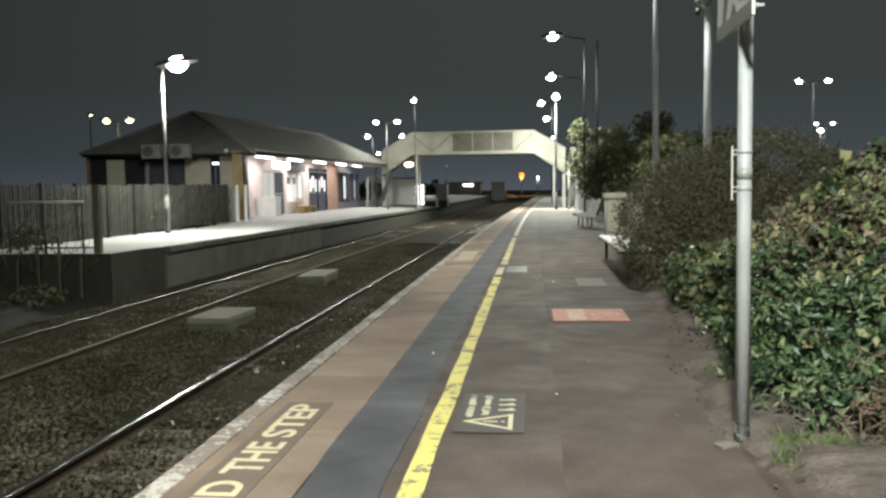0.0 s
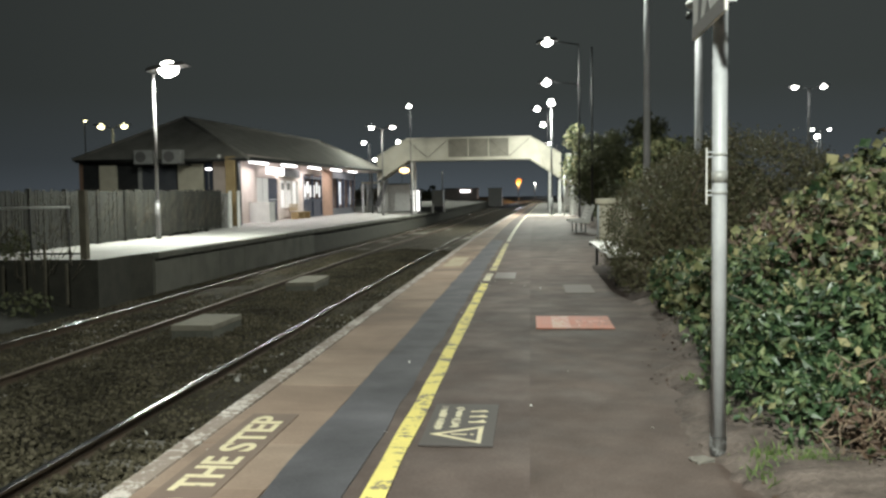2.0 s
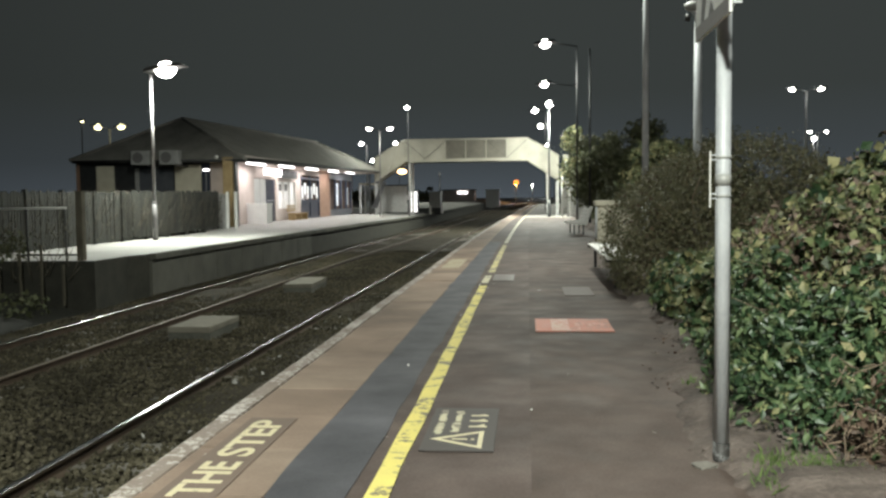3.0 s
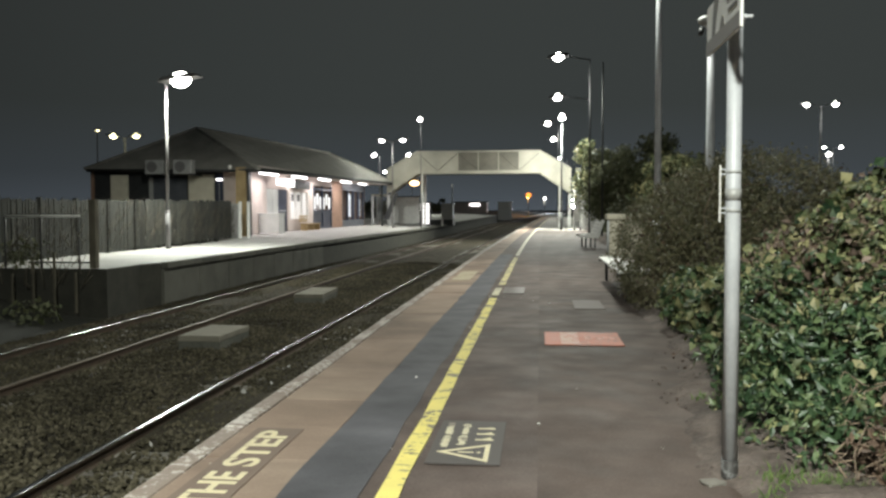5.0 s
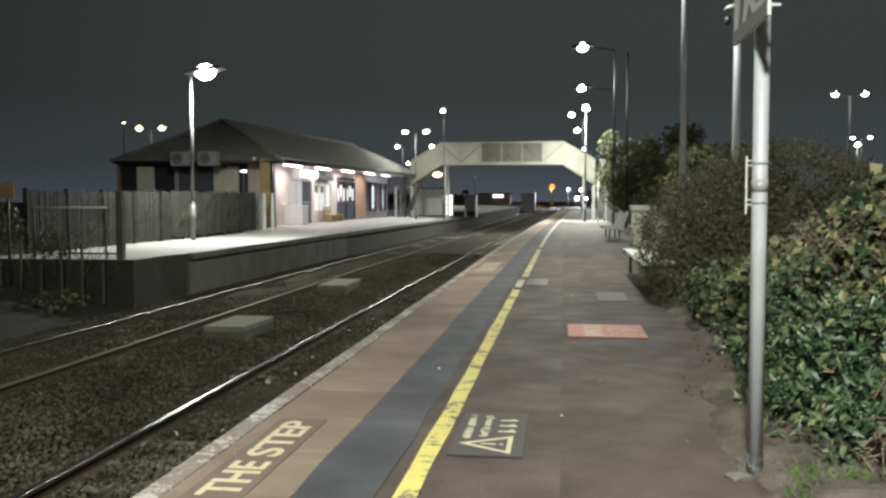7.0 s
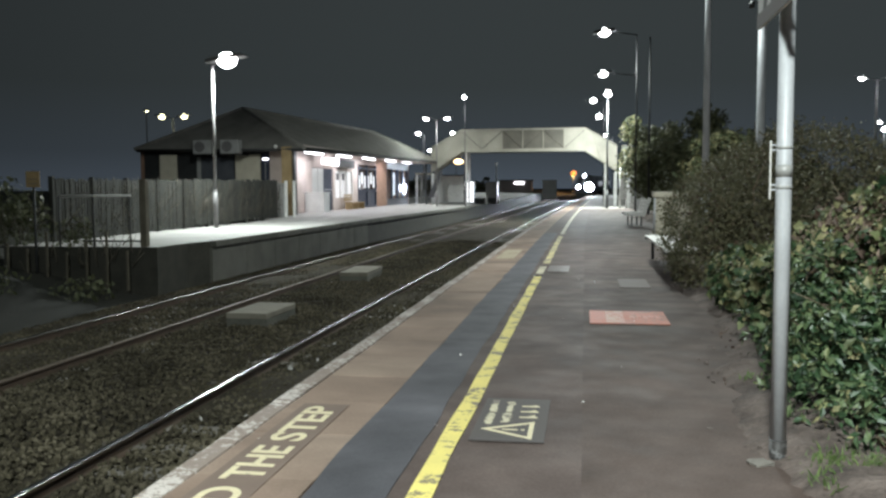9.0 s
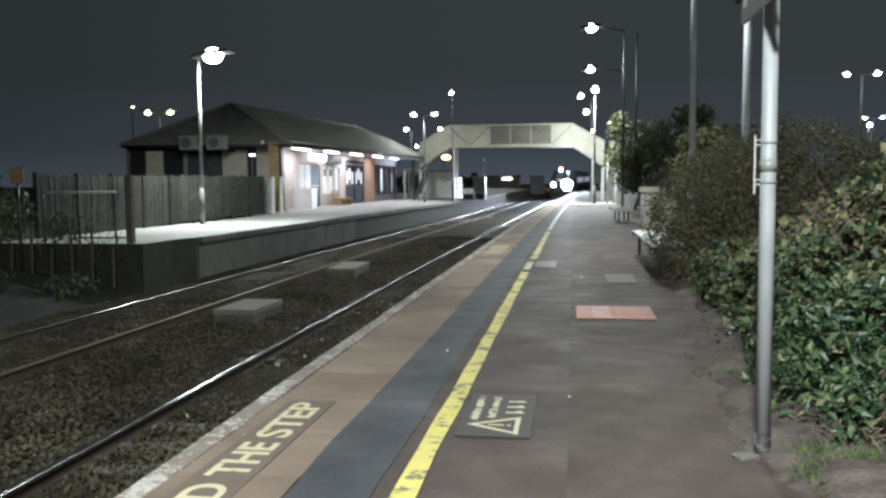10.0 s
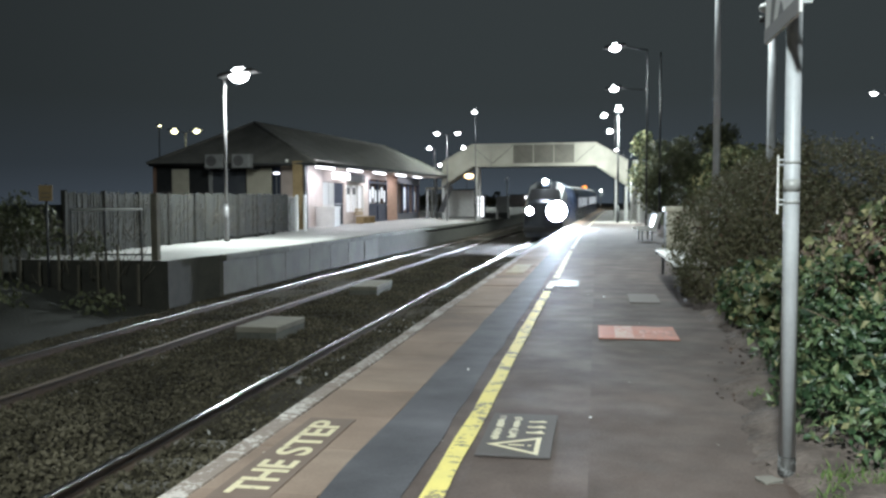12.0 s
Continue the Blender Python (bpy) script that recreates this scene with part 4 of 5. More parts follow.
    for y in (48.0, 49.2):
        box_part("poster", W - 0.115, W - 0.1, y, y + 0.55, 2.0, 2.4, SIGN_GREY, t)
    for y in (52.4, 54.75, 57.1):
        box_part("screen_frame", W - 0.12, W + 0.02, y, y + 0.14, B, 3.05, BLUE, t)
    for z in (B, 1.3, 2.75):
        box_part("screen_rail", W - 0.1, W + 0.01, 52.5, 57.1, z, z + 0.16, BLUE, t)
    for y in (52.55, 54.9):
        box_part("lower_panel", W - 0.09, W - 0.05, y, y + 2.2, B + 0.1, 1.35, BLUE, t)
        p = box_part("glass_pane", W - 0.08, W - 0.07, y, y + 2.2, 1.45, 2.75, GLASS, t)
        p.visible_shadow = False
        # the light falling on these papers is put in as a faint emission
        for k in range(3):
            box_part("notice", W - 0.06, W - 0.05, y + 0.15 + 0.72 * k, y + 0.65 + 0.7 * k, 1.55 + 0.25 * (k % 2), 2.35 + 0.2 * (k % 2), PANEL_GLOW, t, "paper notice with its light put in as emission")
    for y in (60.4, 62.2, 64.1, 66.0, 67.85):
        box_part("mullion", W - 0.14, W + 0.02, y, y + 0.14, 0.75, 2.95, BLUE, t)
    for k, y in enumerate((60.55, 62.35, 64.25, 66.15)):
        p = box_part("glass_pane", W - 0.1, W - 0.09, y, y + 1.65, 0.75, 2.95, GLASS, t)
        p.visible_shadow = False
    # these two sheets also glow by material in place of light on them
    box_part("glowing_notice", W - 0.2, W - 0.19, 62.5, 63.9, 1.0, 2.7, PANEL_GLOW, t, "notice behind the glass with its light put in as emission")
    box_part("glowing_notice", W - 0.2, W - 0.19, 66.3, 67.4, 1.0, 2.4, PANEL_GLOW, t, "notice behind the glass with its light put in as emission")
    # canopy
    bm = bmesh.new()
    bm_prism(bm, [(W, 39.3), (-11.35, 39.0), (-9.95, 67.4), (W, 68.0)], "z", 3.5, 3.58)
    part("canopy_soffit", bm, RENDER_WALL, t, "pale canopy soffit")
    for a, b in (((-11.25, 38.9, 3.36), (-9.75, 67.6, 3.64)), ((-11.25, 38.9, 3.36), (-20.3, 39.7, 3.46))):
        bm = bmesh.new()
        bm_rod(bm, a, b, 0.11, n=4)
        part("canopy_fascia", bm, DARK_PAINT, t, "dark canopy edge board")
    for y in (67.0,):
        rod_part("canopy_post", (-10.6, y, 0.2), (-10.6, y, 3.5), 0.06, DARK_PAINT, t)
    bm = bmesh.new()
    bm_prism(bm, [(-12.6, 1.6), (-12.35, 1.6), (-12.35, 3.5), (-12.6, 3.5)], "y", 39.9, 40.1)
    part("bracket_panel", bm, RENDER_WALL, t)
    box_part("corner_post", -12.4, -11.9, 38.9, 39.35, 0.1, 3.5, TIMBER, t, "tall tan timber corner post", 0.02)
    box_part("corner_post_side", -11.88, -11.8, 39.0, 39.4, 0.1, 3.5, DARK_PAINT, t)
    for k, y in enumerate((40.0, 45.4, 51.0, 57.0, 62.5)):
        l = box_part("tube_light", -11.62, -11.4, y, y + 2.5, 3.22 + 0.01 * (y - 40), 3.31 + 0.01 * (y - 40), TUBE, t, "lit white tube light", 0.02)
        box_part("tray", -11.6, -11.42, y + 0.1, y + 2.4, 3.31 + 0.01 * (y - 40), 3.6, WHITE_PAINT, l)
        d = bpy.data.lights.new("lamp_light", "AREA")
        d.shape, d.size, d.size_y, d.energy, d.color = "RECTANGLE", 0.3, 2.5, 34, (1.0, 0.95, 0.96)
        o = new("lamp_light", d)
        o.parent = t
        o.matrix_basis = pose(-11.51, y + 1.25, 3.18 + 0.01 * (y - 40))
    for y in (50.0, 63.0):
        area_lamp(t, (-14.3, y, 3.4), 40, 1.2, (0.85, 0.92, 1.0))
    s = box_part("hanging_sign", -11.9, -11.8, 43.6, 46.6, 2.78, 3.16, SIGN_GLOW, t, "lit white hanging sign")
    for y in (43.9, 46.3):
        rod_part("hanger", (-11.85, y, 3.16), (-11.85, y, 3.5), 0.02, DARK_PAINT, s)
    box_part("hanging_board", -12.1, -12.0, 47.6, 50.6, 2.72, 3.2, DARK_PAINT, t, "dark departure board")
    # roof
    bm = bmesh.new()
    e = [(-20.4, 39.6, 3.5), (-11.2, 38.8, 3.4), (-9.7, 67.6, 3.7), (-21.0, 69.2, 3.8)]
    r = [(-15.8, 42.5, 5.72), (-13.6, 62.0, 5.72)]
    v = [bm.verts.new(p) for p in e + r]
    for f in ((0, 1, 4), (1, 2, 5), (1, 5, 4), (2, 3, 5), (3, 0, 4), (3, 4, 5)):
        bm.faces.new([v[i] for i in f])
    bm.faces.new([v[i] for i in (3, 2, 1, 0)])
    roof = part("roof", bm, ROOF, t, "dark tiled hipped roof")
    rod_part("ridge_tile", r[0], r[1], 0.1, ROOF, roof)
    for a, b in ((0, 0), (1, 0), (2, 1), (3, 1)):
        rod_part("hip_tile", e[a], r[b], 0.09, ROOF, roof)
    A, B1, C1, D1 = (Vector(p) for p in (e[1], e[2], r[1], r[0]))
    for k in range(1, 12):
        f = k / 12
        rod_part("tile_course", A.lerp(D1, f) + Vector((0, 0, 0.02)), B1.lerp(C1, f) + Vector((0, 0, 0.02)), 0.03, ROOF, roof, n=6)
    # wall lamp below the eave
    bm = bmesh.new()
    bmesh.ops.create_uvsphere(bm, u_segments=10, v_segments=8, radius=0.1)
    bmesh.ops.transform(bm, matrix=Matrix.Translation((-12.6, 38.7, 3.5)), verts=bm.verts)
    part("dome_camera", bm, WHITE_PAINT, t)


SIGN_GLOW_SOFT = glow("ticket_window_light", (1.0, 0.93, 0.92), 0.14)
station()


def air_unit(x):
    t = thing("air_conditioner", "grey outdoor air conditioning unit on the dark wall", "air conditioner", "air conditioners", at=(x, 38.95, 3.2))
    box_part("casing", -0.46, 0.46, -0.25, 0.25, 0.0, 0.66, GREY_PAINT, t, bevel=0.02)
    bm = bmesh.new()
    bm_rod(bm, (-0.12, -0.27, 0.33), (-0.12, -0.25, 0.33), 0.26, n=24)
    part("fan_grille", bm, SIGN_GREY, t, "grey round fan grille")
    for s in (-0.38, 0.38):
        box_part("bracket", s - 0.03, s + 0.03, -0.3, 1.2, -0.08, 0.0, DARK_PAINT, t)


air_unit(-16.35)
air_unit(-14.95)


def chest():
    t = thing("storage_chest", "white storage chest standing under the canopy", "chest", at=(-11.75, 42.3, 0.22))
    box_part("body", -0.55, 0.5, -0.35, 0.6, 0.0, 1.0, PLASTIC_WHITE, t, bevel=0.02)
    box_part("lid", -0.58, 0.53, -0.38, 0.63, 1.0, 1.08, PLASTIC_WHITE, t, bevel=0.015)


chest()


def wooden_seat():
    t = thing("wooden_bench", "brown wooden bench against the station wall", "bench", at=(-11.75, 49.8, 0.22))
    for k in range(4):
        box_part("seat_slat", -0.25 + 0.12 * k, -0.15 + 0.12 * k, -1.4, 1.5, 0.42, 0.46, TIMBER, t)
    for k in range(3):
        box_part("back_slat", -0.32, -0.28, -1.4, 0.3, 0.55 + 0.14 * k, 0.65 + 0.14 * k, TIMBER, t)
    for y in (-1.3, 0.0, 1.35):
        box_part("leg", -0.26, 0.18, y, y + 0.08, 0.0, 0.42, TIMBER, t)


wooden_seat()


def gate():
    t = thing("side_gate", "pair of pale steel gate posts with mesh panel", "gate", at=(-11.72, 37.6, 0.1))
    for x in (0.0, 0.4):
        box_part("gate_post", x - 0.06, x + 0.06, -0.06, 0.06, 0, 1.75, WHITE_PAINT, t, bevel=0.01)
    for k in range(6):
        box_part("picket", -0.46 + 0.07 * k, -0.41 + 0.07 * k, -0.02, 0.02, 0.05, 1.65, GREY_PAINT, t)
    for z in (0.2, 1.5):
        box_part("rail", -0.48, 0.0, -0.03, 0.0, z, z + 0.05, GREY_PAINT, t)


gate()


# ---- fences of the far platform ----
def board_fence():
    t = thing("board_fence", "weathered close-boarded fence overgrown with bare climbers", "fence", kind="")
    rng = random.Random(3)
    bm = bmesh.new()
    bm_box(bm, -0.012, 0.012, 0.0, 0.12, 0.05, 1.72)
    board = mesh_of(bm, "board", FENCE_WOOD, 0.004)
    y = 20.4
    k = 0
    while y < 37.0:
        for j in range(14):
            o = new("board", board)
            o.parent = t
            o.matrix_basis = pose(-11.95 + rng.uniform(-0.012, 0.012), y + j * 0.13, rng.uniform(-0.04, 0.04) + 0.01 * (y - 20), 0, 0, rng.uniform(-3, 3))
        box_part("post", -12.03, -11.9, y - 0.06, y + 0.04, 0, 1.8, FENCE_WOOD, t)
        y += 1.86
        k += 1
    bm = bmesh.new()
    for k in range(330):
        y = rng.uniform(20.6, 37.0)
        z = rng.uniform(0.2, 1.4)
        l = rng.uniform(0.25, 0.6)
        a = rng.gauss(0.5, 0.3)
        bm_rod(bm, (-11.9 + rng.uniform(-0.01, 0.08), y, z), (-11.88 + rng.uniform(0, 0.1), y + l * a, min(1.85, z + l)), 0.007, 0.005, 4)
    part("climber", bm, BARK, t, "bare climbing stems")["kind"] = "stuff"
    p = np.random.default_rng(8)
    c = np.stack([-11.85 + 0.12 * p.normal(size=1200).clip(-1, 2), p.uniform(20.4, 37.2, 1200), p.uniform(0.15, 1.82, 1200)], 1)
    leaves("climber_leaves", c, np.tile((1.0, -0.3, 0.2), (1200, 1)), 0.055, BARK, t, kind="stuff", aspect=0.5)


board_fence()


def end_railing():
    t = thing("end_railing", "steel railing with a bright handrail at the platform end", "railing", kind="")
    box_part("end_post", -8.53, -8.37, 18.7, 18.86, 0.0, 1.68, OLD_POST, t, "weathered square post", 0.01)
    rod_part("handrail", (-10.6, 18.65, 1.29), (-8.72, 18.65, 1.29), 0.024, WHITE_PAINT, t, label="bright steel handrail")
    rod_part("lower_rail", (-10.0, 18.65, 0.2), (-8.5, 18.65, 0.2), 0.02, DARK_PAINT, t)
    for x in (-10.6, -9.7, -8.75):
        rod_part("rail_post", (x, 18.65, -0.1), (x, 18.65, 1.29), 0.022, DARK_PAINT, t)
    rng = random.Random(9)
    for k in range(8):
        x = -12.3 + 0.52 * k
        box_part("paling", x - 0.025, x + 0.025, 18.3, 18.34, -0.95, 0.3 + rng.uniform(-0.35, 0.2), OLD_POST, t)
    bm = bmesh.new()
    for k in range(90):
        x = rng.uniform(-12.2, -8.5)
        z = rng.uniform(-0.6, 0.7)
        bm_rod(bm, (x, 18.5 + rng.uniform(-0.1, 0.1), z), (x + rng.uniform(-0.25, 0.3), 18.55 + rng.uniform(-0.1, 0.1), z + rng.uniform(0.2, 0.7)), 0.012, 0.005, 4)
    part("climber", bm, OLD_POST, t, "bare climbing stems")["kind"] = "stuff"
    g = thing("ivy_clump", "dark ivy growing over the end of the railing", "shrub")
    p, n = blob_points([(-11.6, 18.9, 0.75, 0.5, 0.3, 0.8), (-12.5, 19.2, 0.8, 0.7, 0.4, 0.95), (-13.6, 19.5, 0.7, 0.8, 0.5, 0.9), (-10.2, 18.8, 0.35, 0.7, 0.2, 0.45)], 2600, 44, 0.7)
    leaves("leaves", p, n, 0.12, LEAF_DARK, g, kind="stuff", seed=44)
    bm = bmesh.new()
    for k in range(5):
        bm_rod(bm, (-13.4 + 0.45 * k, 19.2, -0.2), (-13.2 + 0.4 * k, 19.0, 1.1), 0.02, 0.008, 5)
    part("stem_growth", bm, BARK, g)["kind"] = "stuff"
    s = thing("warning_board", "small pale board with two dark lines beyond the platform", "sign", at=(-11.1, 18.4, 0))
    rod_part("post", (0, 0.03, -1.0), (0, 0.03, 1.9), 0.03, DARK_PAINT, s)
    b = box_part("board", -0.18, 0.18, -0.01, 0.01, 1.5, 1.88, TIMBER, s, "pale tan board", 0.004)
    for z in (1.58, 1.68):
        box_part("text_bar", -0.12, 0.12, -0.016, -0.011, z, z + 0.02, SIGN_GREY, b)


end_railing()


# ---- footbridge ----
def footbridge():
    Y0, Y1 = 67.0, 69.2
    t = thing("footbridge", "cream steel footbridge with solid sides over the tracks", "footbridge")
    L, R = -7.7, 1.95
    box_part("deck", L, R, Y0, Y1, 4.38, 4.52, DARK_PAINT, t, "dark underside deck")
    xs = [L + (R - L) * k / 6 for k in range(7)]
    for y in (Y0, Y1):
        for k, (a, b) in enumerate(zip(xs, xs[1:])):
            box_part("side_panel", a + 0.03, b - 0.03, y - 0.02, y + 0.02, 4.55, 6.05, BRIDGE_DULL if k in (2, 3, 4) else BRIDGE_PAINT, t)
        for x in xs:
            box_part("panel_post", x - 0.035, x + 0.035, y - 0.06, y + 0.03, 4.4, 6.1, BRIDGE_PAINT, t)
        box_part("top_rail", L - 0.05, R + 0.05, y - 0.06, y + 0.06, 6.05, 6.17, BRIDGE_PAINT, t, bevel=0.01)
        box_part("bottom_girder", L - 0.05, R + 0.05, y - 0.07, y + 0.05, 4.36, 4.6, BRIDGE_PAINT, t, bevel=0.01)
    for k in range(6):
        bm = bmesh.new()
        a, b = xs[k], xs[k + 1]
        bm_rod(bm, (a, Y0 - 0.04, 4.6 if k % 2 else 6.0), (b, Y0 - 0.04, 6.0 if k % 2 else 4.6), 0.025, n=6)
        part("brace", bm, BRIDGE_DULL, t)
    # stair flights at both ends, then landings and lower flights
    for s, x0, x1 in ((1, R, 4.4), (-1, L, -10.2)):
        for y in (Y0, Y1):
            bm = bmesh.new()
            bm_prism(bm, [(x0, 4.38), (x1, 2.75), (x1, 4.72), (x0, 6.15)], "y", y - 0.025, y + 0.025)
            part("stair_side", bm, BRIDGE_PAINT, t, "sloping solid stair side")
            bm = bmesh.new()
            bm_rod(bm, (x0, y - 0.03, 6.14), (x1, y - 0.03, 4.74), 0.05, n=8)
            part("stair_rail", bm, BRIDGE_PAINT, t)
            bm = bmesh.new()
            bm_rod(bm, ((x0 + x1) / 2, y - 0.05, 3.6), ((x0 * 3 + x1) / 4, y - 0.05, 5.55), 0.02, n=6)
            part("brace", bm, BRIDGE_PAINT, t)
        bm = bmesh.new()
        for k in range(9):
            f = k / 9
            x, z = x0 + (x1 - x0) * f, 4.4 - 1.6 * f
            bm_box(bm, min(x, x + s * 0.3), max(x, x + s * 0.3), Y0 + 0.03, Y1 - 0.03, z - 0.05, z)
        part("steps", bm, CONCRETE, t)
        box_part("landing", min(x1, x1 + s * 1.3), max(x1, x1 + s * 1.3), Y0, Y1, 2.62, 2.75, CONCRETE, t)
        bm = bmesh.new()
        bm_prism(bm, [(Y1, 2.6), (Y1 + 4.2, 0.1), (Y1 + 4.2, 1.3), (Y1, 3.9)], "x", x1 + s * 0.05 - 0.025, x1 + s * 0.05 + 0.025)
        part("lower_stair_side", bm, BRIDGE_PAINT, t)
        bm = bmesh.new()
        for k in range(14):
            f = k / 14
            bm_box(bm, min(x1, x1 + s * 1.3), max(x1, x1 + s * 1.3), Y1 + 4.2 * f, Y1 + 4.2 * f + 0.3, 2.65 - 2.6 * f - 0.05, 2.65 - 2.6 * f)
        part("lower_steps", bm, CONCRETE, t)
        for xx in ((x0 - s * 0.3, x1 - s * 0.1, x1 + s * 1.2) if s < 0 else (x0 + 1.6, x1 - 0.1, x1 + 1.2)):
            for y in (Y0 + 0.15, Y1 - 0.15):
                zt = 4.4 if xx == x0 - s * 0.3 else 3.3 if xx == x0 + 1.6 else 2.7
                box_part("column", xx - 0.09, xx + 0.09, y - 0.09, y + 0.09, -0.2, zt, GREY_PAINT, t)
    # side of the lower left flight; its shade is painted as a dark slab
    bm = bmesh.new()
    bm_prism(bm, [(-9.46, 2.85), (-9.16, 2.85), (-9.93, 0.74), (-10.43, 0.74)], "y", 66.4, 66.5)
    part("shaded_flight_side", bm, DARK_PAINT, t, "side of the lower stair flight with its shade painted dark")
    # lamp in a bracket frame under the stairs
    l = box_part("lamp_bracket", -8.5, -7.4, 66.85, 66.95, 3.86, 3.9, DARK_PAINT, t)
    bm = bmesh.new()
    bmesh.ops.create_uvsphere(bm, u_segments=14, v_segments=8, radius=0.3)
    bmesh.ops.transform(bm, matrix=Matrix.Translation((-7.95, 66.8, 3.62)) @ Matrix.Diagonal((1.3, 0.6, 0.7, 1)), verts=bm.verts)
    part("bulkhead_lamp", bm, WARM, l, "warm yellow bulkhead lamp")


footbridge()


def stair_fence():
    t = thing("paling_fence", "pale steel palings beside the footbridge stairs", "fence", at=(0, 0, 0))
    for k in range(12):
        y = 64.2 - 1.5 * k
        box_part("paling", 5.05, 5.12, y, y + 0.5, 0.05, 2.2 if k < 6 else 1.4, GREY_PAINT, t)
    for z in (0.5, 1.2):
        box_part("rail", 5.12, 5.16, 47.5, 65.0, z, z + 0.06, GREY_PAINT, t)
    g = thing("sign_totem", "grey platform sign frame with a lantern top", "sign", at=(4.75, 62.0, 0))
    for x in (-0.3, 0.15):
        rod_part("post", (x, 0, 0), (x, 0, 2.9), 0.06, GREY_PAINT, g)
    box_part("board", -0.3, 0.15, -0.03, 0.03, 0.7, 2.6, GREY_PAINT, g, "grey sign board")
    bm = bmesh.new()
    bm_prism(bm, [(-0.12, 3.9), (0.12, 3.9), (0.2, 4.5), (-0.2, 4.5)], "y", -0.15, 0.15)
    bm_rod(bm, (0, 0, 2.6), (0, 0, 3.9), 0.05)
    part("lantern", bm, GREY_PAINT, g, "old unlit lantern")


stair_fence()


def far_shelter():
    t = thing("waiting_shelter", "grey flat-roofed shelter below the footbridge", "shelter", at=(0, 0, 0.36))
    box_part("wall", -10.6, -10.56, 70.56, 73.0, 0, 2.2, GREY_PAINT, t)
    box_part("front_wall", -10.6, -8.1, 70.5, 70.56, 0, 2.2, GREY_PAINT, t, "pale grey front panel")
    box_part("roof", -10.7, -7.9, 70.3, 73.2, 2.2, 2.3, DARK_PAINT, t)
    v = thing("vending_machine", "lit drinks vending machine beside the shelter", "vending machine", at=(-7.65, 71.0, 0.2))
    box_part("casing", -0.42, 0.42, -0.35, 0.35, 0, 1.95, DARK_PAINT, v, bevel=0.02)
    box_part("lit_front", -0.36, 0.36, -0.375, -0.355, 0.15, 1.85, SIGN_GLOW, v, "lit white front")
    for z in (0.55, 1.0, 1.4):
        box_part("shelf_bar", -0.36, 0.36, -0.39, -0.376, z, z + 0.05, DARK_PAINT, v)
    h = thing("equipment_hut", "pale equipment hut on the far platform", "hut", at=(-6.9, 82.0, 0.06))
    box_part("body", -0.6, 0.5, -0.5, 0.8, 0, 2.0, GREY_PAINT, h, bevel=0.02)
    box_part("roof", -0.7, 0.6, -0.6, 0.9, 2.0, 2.1, GREY_PAINT, h)
    p = thing("help_point_post", "slim grey post with a pale cap", "post", at=(-6.3, 80.0, 0.06))
    rod_part("post", (0, 0, 0), (0, 0, 3.6), 0.05, GREY_PAINT, p)
    rod_part("cap", (0, 0, 3.6), (0, 0, 3.85), 0.09, WHITE_PAINT, p)
    for x, y in ((-7.4, 76.0), (-6.7, 79.5)):
        b = thing("planter", "dark planter tub with a white marker post", "planter", "planters", at=(x, y, 0.06))
        box_part("tub", -0.7, 0.5, -0.3, 0.3, 0, 0.55, DARK_PAINT, b, bevel=0.02)
        box_part("marker", 0.55, 0.7, -0.05, 0.1, 0, 0.8, WHITE_PAINT, b)
    w = thing("lit_window_house", "distant low building with one lit window", "building", at=(-13.0, 175.0, 0))
    box_part("wall", -2.5, 4, 0, 6, 0, 3.2, RENDER_WALL, w)
    box_part("roof", -2.8, 4.3, -0.3, 6.3, 3.2, 3.4, ROOF, w)
    box_part("window", 0.6, 2.6, -0.1, -0.02, 2.55, 2.95, TUBE, w, "wide lit window")
    s = thing("relay_hut", "pale relay hut at the lineside", "hut", at=(-4.2, 150.0, -0.3))
    box_part("body", -1.2, 1.2, 0, 2, 0, 3.2, GREY_PAINT, s)
    box_part("roof", -1.35, 1.35, -0.15, 2.15, 3.2, 3.35, GREY_PAINT, s)


far_shelter()


